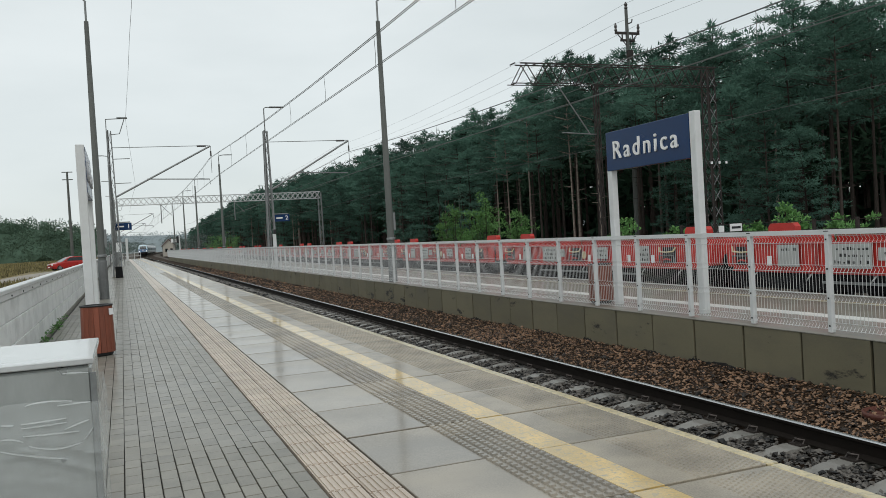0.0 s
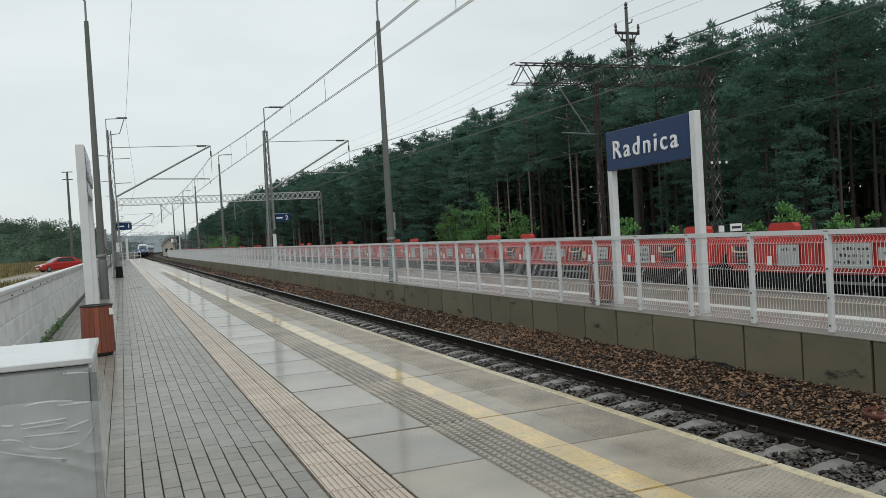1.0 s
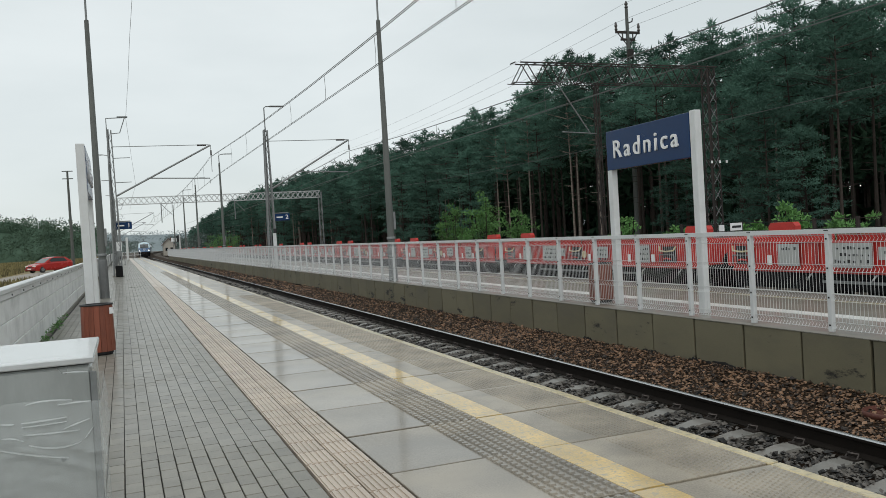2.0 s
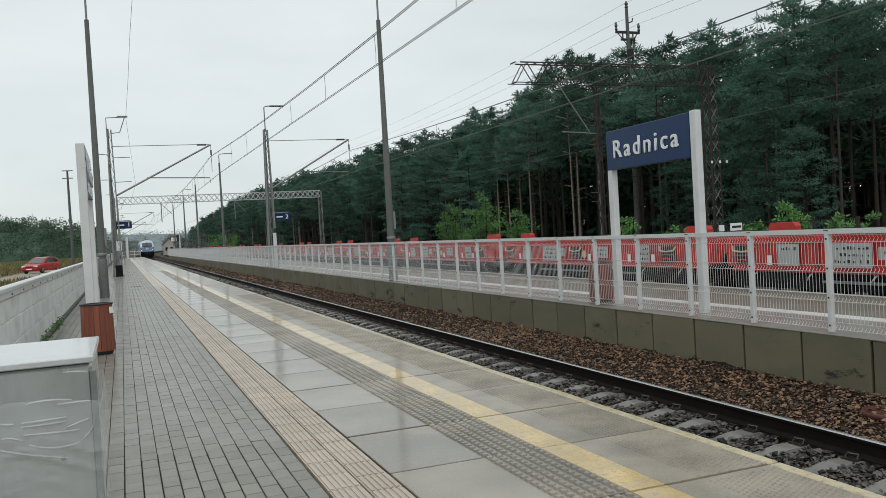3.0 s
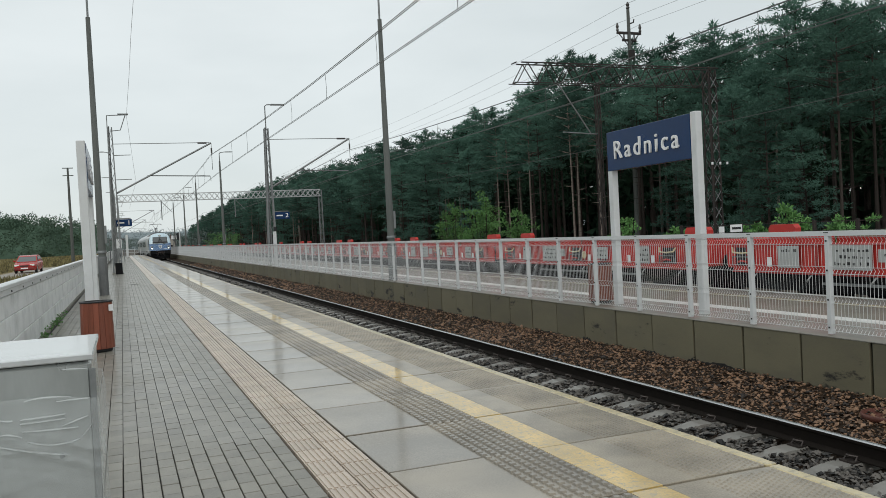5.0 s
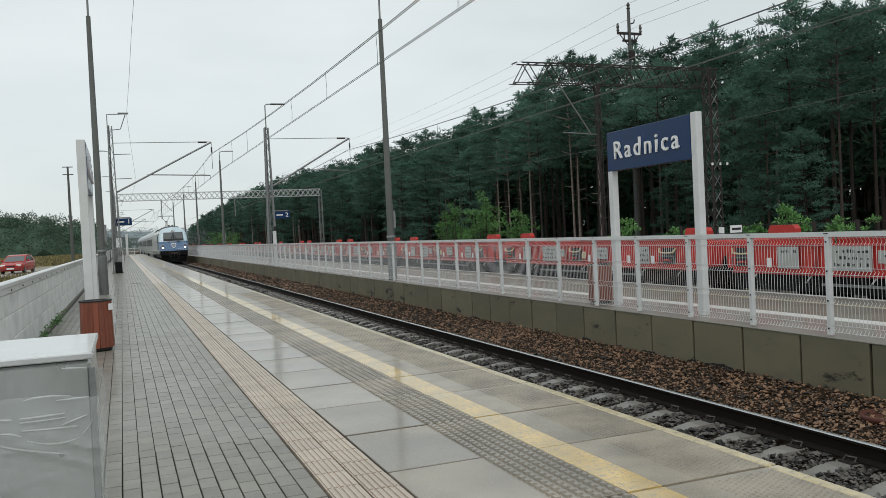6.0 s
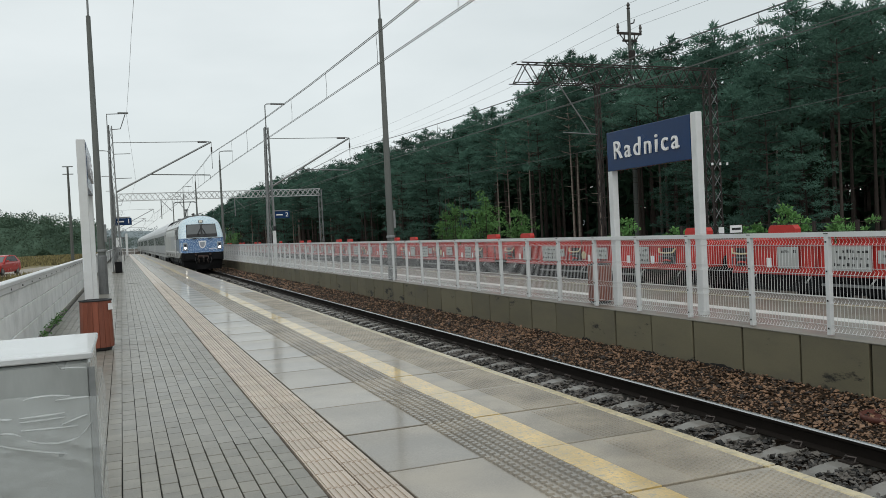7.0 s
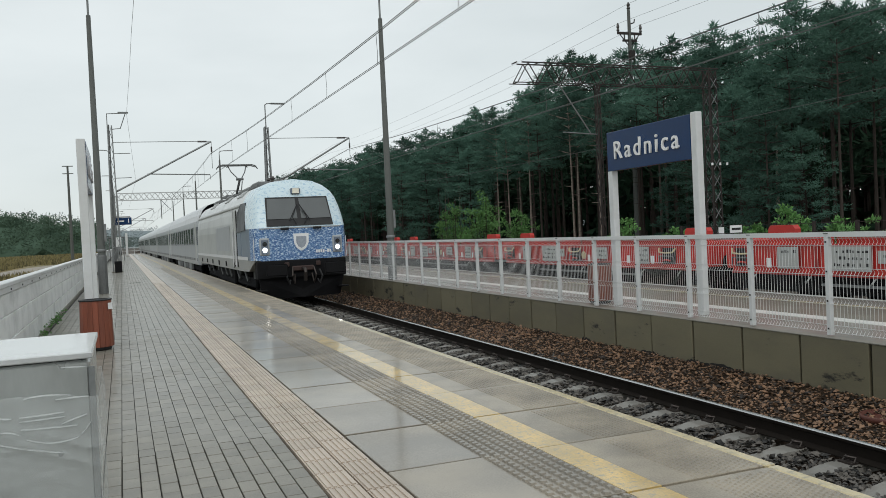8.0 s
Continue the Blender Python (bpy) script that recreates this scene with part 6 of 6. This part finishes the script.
def coach():
    v = thing("coach", "silver-grey passenger coach with a dark window band", "railway coach", group="coaches of the train")
    W, L = 1.41, 26.1
    rings = [ring_at(0.15, W * 0.9, 0.8, None, COACH_TABLE), ring_at(0.3, W, 0.8, None, COACH_TABLE), ring_at(L / 2, W, 0.8, None, COACH_TABLE), ring_at(L - 0.3, W, 0.8, None, COACH_TABLE), ring_at(L - 0.15, W * 0.9, 0.8, None, COACH_TABLE)]
    hull = shells(rings, lambda x, y, z: "roof" if z > 3.15 else ("band" if 1.86 < z < 2.82 else "side"))
    part("body_side", from_quads(hull["side"]), M_COACH, v, "silver-grey body panel")
    part("window_band", from_quads(hull["band"]), M_COACHBAND, v, "dark window band")
    part("roof", from_quads(hull["roof"]), M_COACHROOF, v, "pale rounded roof")
    for y in (0.15, L - 0.15):
        part("end_wall", boxed(-W * 0.88, W * 0.88, y - 0.04, y + 0.04, 0.85, 3.4), M_LOCOLOW, v)
        part("gangway", boxed(-0.6, 0.6, y - 0.17, y + 0.17, 1.1, 3.2, bevel=0.05), M_BLACK, v)
    win = None
    for k in range(11):
        y = 2.6 + k * 1.95
        if win is None:
            win = part("window", boxed(-W - 0.012, -W + 0.02, 0, 1.35, 1.93, 2.76, bevel=0.01), M_GLASS, v)
            win.matrix_basis = pose(0, y, 0)
            fr = part("pillar", boxed(-W - 0.008, -W + 0.02, -0.45, -0.1, 1.86, 2.82), M_COACH, v)
            fr.matrix_basis = pose(0, y, 0)
        else:
            again(win, v, pose(0, y, 0))
            again(fr, v, pose(0, y, 0))
        again(win, v, pose(2 * W, y, 0))
    for y in (0.75, L - 1.65):
        part("door", boxed(-W - 0.010, -W + 0.02, y, y + 0.9, 0.95, 3.0, bevel=0.01), M_LOCOSIDE, v)
    part("stripe", boxed(-W - 0.006, -W + 0.02, 0.3, L - 0.3, 1.02, 1.16), M_COACHBAND, v)
    for k, (y, ln) in enumerate(((6.4, 1.6), (8.6, 2.2), (11.6, 1.2), (13.6, 2.6), (17.0, 1.8))):
        part("equipment_box", boxed(-1.30, -1.15, y, y + ln, 0.40, 0.78, bevel=0.03), M_DARKSTEEL if k % 2 else M_LOCOLOW, v)
    part("underfloor_box", boxed(-1.15, 1.15, 6, L - 6, 0.35, 0.8, bevel=0.05), M_UNDER, v)
    bogie(v, 3.6, 0.46, 2.5, 0)
    bogie(v, L - 3.6, 0.46, 2.5, 0)
    return v


LOCO = locomotive()
COACHES = [coach()]
for _ in range(5):
    COACHES.append(copy_thing(COACHES[0], pose(0, 0, 0)))


# ---------------------------------------------------------------- red car
def car():
    c = thing("car", "small red hatchback driving along the meadow road", "car")
    # space: nose towards -y, z from the road
    lower = [(-0.02, 0.55, 0.30, 0.62), (0.10, 0.74, 0.22, 0.70), (0.45, 0.82, 0.20, 0.80), (1.15, 0.84, 0.20, 0.90), (2.0, 0.85, 0.20, 0.93), (3.2, 0.84, 0.20, 0.95), (3.85, 0.80, 0.24, 0.95), (4.05, 0.70, 0.34, 0.90)]
    bm = bmesh.new()
    loft(bm, [[(-w * 0.92, y, z0), (-w, y, z0 + 0.18), (-w, y, z1 - 0.12), (-w * 0.93, y, z1), (w * 0.93, y, z1), (w, y, z1 - 0.12), (w, y, z0 + 0.18), (w * 0.92, y, z0)] for y, w, z0, z1 in lower])
    part("body", bm, M_CAR, c, "red painted body", smooth=False)
    bm = bmesh.new()
    loft(bm, [[(-w, y, z0), (-w * 0.86, y + s, z1), (w * 0.86, y + s, z1), (w, y, z0)] for y, s, w, z0, z1 in ((0.95, 0.0, 0.78, 0.87, 0.89), (1.10, 0.75, 0.79, 0.90, 1.36), (2.4, 0.0, 0.80, 0.93, 1.43), (3.55, -0.25, 0.79, 0.93, 1.36), (3.95, -0.05, 0.76, 0.92, 0.95))])
    part("cabin", bm, M_CAR, c)
    bm = bmesh.new()
    loft(bm, [[(-0.70, 0.99, 0.92), (0.70, 0.99, 0.92), (0.60, 1.66, 1.31), (-0.60, 1.66, 1.31)], [(-0.70, 1.06, 0.92), (0.70, 1.06, 0.92), (0.60, 1.73, 1.31), (-0.60, 1.73, 1.31)]])
    part("windscreen", bm, M_WINDSCREEN, c)
    for s in (-1, 1):
        bm = bmesh.new()
        loft(bm, [[(s * x0, 1.35, 0.98), (s * x0, 3.4, 0.98), (s * x1, 3.05, 1.32), (s * x1, 1.85, 1.32)] for x0, x1 in ((0.72, 0.62), (0.808, 0.715))])
        part("side_window", bm, M_GLASS, c)
        part("headlight", boxed(s * 0.55 - 0.17, s * 0.55 + 0.17, -0.01, 0.12, 0.56, 0.70, bevel=0.03), M_CARLAMP, c, "pale headlight")
        part("mirror", boxed(s * 0.92 - 0.08, s * 0.92 + 0.08, 1.35, 1.47, 0.92, 1.05, bevel=0.02), M_CAR, c)
    part("bumper", boxed(-0.72, 0.72, -0.06, 0.06, 0.26, 0.46, bevel=0.04), M_CARDARK, c)
    part("grille", boxed(-0.32, 0.32, -0.03, 0.05, 0.52, 0.64, bevel=0.02), M_BLACK, c)
    part("number_plate", boxed(-0.26, 0.26, -0.075, -0.06, 0.35, 0.45), M_LETTER, c, "plain white plate")
    wheels = []
    for x in (-0.74, 0.74):
        for y in (0.75, 3.25):
            w = part("wheel", lathe(bmesh.new(), [(0.10, -0.09), (0.27, -0.09), (0.30, -0.06), (0.30, 0.06), (0.27, 0.09), (0.10, 0.09)], 20), M_BLACK, c, "black tyre with grey hub")
            bm = lathe(bmesh.new(), [(0.01, -0.095), (0.17, -0.095), (0.18, -0.08), (0.18, 0.08), (0.17, 0.095), (0.01, 0.095)], 10)
            part("hub", bm, M_GALV, w)
            wheels.append((w, x, y))
    return c, wheels


M_CARLAMP = mat("car_headlight", (0.8, 0.8, 0.75), 0.2, var=0.02, bump=0)
M_CARDARK = mat("dark_red_bumper", (0.20, 0.018, 0.016), 0.5, var=0.1, bump=0)
CAR, CAR_WHEELS = car()


# ---------------------------------------------------------------- paving of the first platform
def paving():
    # broad concrete slabs with rows of studs, a yellow band and a pale lip
    def slab_mesh(studs):
        bm = bmesh.new()
        box(bm, 1.424, 2.440, 0.020, 1.018, -0.05, 0.0, bevel=0.004)
        if studs:
            for i in range(6):
                for j in range(15):
                    x, y = 2.065 + i * 0.067, 0.05 + j * 0.067
                    r = 0.021
                    a = [bm.verts.new((x + sx * r, y + sy * r, 0.0005)) for sx, sy in ((-1, -1), (1, -1), (1, 1), (-1, 1))]
                    b = [bm.verts.new((x + sx * r * 0.75, y + sy * r * 0.75, 0.0115)) for sx, sy in ((-1, -1), (1, -1), (1, 1), (-1, 1))]
                    for k in range(4):
                        bm.faces.new((a[k], a[(k + 1) % 4], b[(k + 1) % 4], b[k]))
                    bm.faces.new(b)
        return bm

    def grip_mesh(studs):
        bm = bmesh.new()
        box(bm, 2.660, 3.372, 0.020, 1.018, -0.05, 0.0, bevel=0.004)
        if studs:
            for i in range(13):
                for j in range(26):
                    x = 2.90 + i * 0.037
                    y = 0.03 + (j + 0.5 * (i % 2)) * 0.037
                    if y > 0.97:
                        continue
                    r = 0.013
                    a = [bm.verts.new((x + dx * r, y + dy * r, 0.0004)) for dx, dy in ((-1, 0), (0, -1), (1, 0), (0, 1))]
                    t = bm.verts.new((x, y, 0.0075))
                    for k in range(4):
                        bm.faces.new((a[k], a[(k + 1) % 4], t))
        return bm
    p = thing("slab_paving", "wet grey platform slabs with studs and a yellow band", "paving", kind="structure")
    near = part("slab", slab_mesh(True), M_SLAB, p)
    far_slab = part("slab", slab_mesh(False), M_SLAB, p)
    near_grip = part("grip_slab", grip_mesh(True), M_GRIP, p)
    far_grip = part("grip_slab", grip_mesh(False), M_GRIP, p)
    yellow = part("yellow_band", boxed(2.4405, 2.6595, 0.012, 1.018, -0.05, 0.001), M_YELLOW, p, "worn yellow band")
    lip = part("edge_lip", boxed(3.376, 3.45, 0.008, 1.020, -0.16, 0.002, bevel=0.006), M_LIP, p, "pale yellow edge lip")
    y_first = 4.700 - 8 * 1.024
    for i in range(153):
        y = y_first + i * 1.024
        m = pose(0.002 * math.sin(i * 1.7), y, 0.0015 * math.sin(i * 2.9))
        if i == 0:
            near.matrix_basis = near_grip.matrix_basis = yellow.matrix_basis = lip.matrix_basis = m
            far_slab.matrix_basis = pose(0, y_first + 153 * 1.024, 0)
            far_grip.matrix_basis = pose(0, y_first + 153 * 1.024, 0)
            continue
        again(near if i < 55 else far_slab, p, m)
        again(near_grip if i < 26 else far_grip, p, m)
        again(yellow, p, m)
        again(lip, p, m)

    # ribbed guide tiles, two courses of twenty centimetres
    def rib_tile(bm, x, y):
        box(bm, x + 0.005, x + 0.198, y + 0.005, y + 0.299, -0.05, 0.0)
        for k in range(5):
            c = x + 0.026 + k * 0.037
            box(bm, c - 0.010, c + 0.010, y + 0.008, y + 0.293, 0.0, 0.007)
    g = thing("guide_strip", "beige ribbed guide tiles set in two courses", "paving", kind="structure")
    bm = bmesh.new()
    rib_tile(bm, 0, 0)
    tile = part("guide_tile", bm, M_BEIGE, g)
    tile.matrix_basis = pose(1.003, 1.825, 0)
    for i in range(100):
        for c in range(2):
            if i + c:
                again(tile, g, pose(1.003 + c * 0.204, 1.825 + i * 0.3045 + 0.165 * c, 0.001 * math.sin(i * 3.1 + c)))
    bm = bmesh.new()
    for i in range(420):
        for c in range(2):
            y = 1.825 + (100 + i) * 0.3045 + 0.165 * c
            x = 1.003 + c * 0.204
            if y < 154:
                box(bm, x + 0.003, x + 0.199, y + 0.003, y + 0.300, -0.05, 0.002)
    box(bm, 1.003, 1.407, -3.3, 1.82, -0.05, 0.0)
    tagged(part("guide_tiles_far", bm, M_BEIGE_FAR, g), kind="stuff")

    # small grey pavers, ten by twenty centimetres
    q = thing("paver_field", "small wet grey concrete pavers laid in straight courses", "paving", kind="structure")
    bm = bmesh.new()
    box(bm, 0.0035, 0.1035, 0.0035, 0.2045, -0.05, 0.0, bevel=0.003)
    paver = part("paver", bm, M_PAVER, q)
    paver.matrix_basis = pose(0.886, 3.0, 0)
    rng = random.Random(8)
    verts, faces = [], []
    for c in range(21):
        x = 0.886 - c * 0.1066
        shift = 0.104 * (c % 2)
        for i in range(-30, 760):
            y = 3.0 + i * 0.208 + shift
            if y > 154:
                break
            if 0 <= i < 14 and c < 21:
                if i or c:
                    again(paver, q, pose(x, y, rng.uniform(-0.0015, 0.0015)))
                continue
            z = rng.uniform(-0.0015, 0.0015)
            k = len(verts)
            gx, gy = (0.003, 0.003) if y < 45 else (0.004, 0.0)
            verts += [(x + gx, y + gy, z), (x + 0.107 - gx, y + gy, z), (x + 0.107 - gx, y + 0.208 - gy, z), (x + gx, y + 0.208 - gy, z),
                      (x + gx, y + gy, -0.05), (x + 0.107 - gx, y + gy, -0.05), (x + 0.107 - gx, y + 0.208 - gy, -0.05), (x + gx, y + 0.208 - gy, -0.05)]
            faces += [(k, k + 1, k + 2, k + 3), (k + 4, k + 5, k + 1, k), (k + 5, k + 6, k + 2, k + 1), (k + 6, k + 7, k + 3, k + 2), (k + 7, k + 4, k, k + 3)]
    far = cloud_mesh("pavers_far", verts, faces, M_PAVER_FAR, "stuff")
    far.parent = q
    part("drain_channel", boxed(0.15, 0.62, 33.6, 33.72, -0.02, 0.006), M_JOINT, q)


paving()


# ---------------------------------------------------------------- what moves
def motions():
    def rail_pose(front, length):
        a, b = TRACK1 + bend(front + length * 0.2), TRACK1 + bend(front + length * 0.8)
        turn = -math.degrees(math.atan2(b - a, length * 0.6))
        x = a - (b - a) / 3.0
        return pose(x, front, RAIL_Z, 0, 0, turn)
    front_at_end, speed = 24.75, 32.8
    times = [0.5 * i for i in range(17)]
    walk(LOCO, [(t, rail_pose(front_at_end + speed * (8 - t), 19.2)) for t in times])
    for i, c in enumerate(COACHES):
        lag = 19.5 + 26.4 * i
        walk(c, [(t, rail_pose(front_at_end + speed * (8 - t) + lag, 26.1)) for t in times])
    rows = [(0.0, -5.3, 95.5, -66), (0.8, -5.85, 91.5, -64), (1.7, -6.45, 87.4, -56), (3.0, -6.9, 82.6, -25), (4.0, -7.05, 78.4, -6), (4.7, -7.15, 75.8, -3),
            (5.8, -7.45, 71.5, -7), (6.4, -7.75, 69.0, -11), (7.0, -8.3, 66.2, -16), (8.0, -9.8, 60.5, -28)]
    walk(CAR, [(t, pose(x, y, -0.193, 0, 0, r) @ pose(0, -2.0, 0)) for t, x, y, r in rows])
    for w, x, y in CAR_WHEELS:
        walk(w, [(0.1 * i, pose(x, y, 0.30, 70 * i) @ pose(0, 0, 0, 0, 90)) for i in range(81)])


motions()
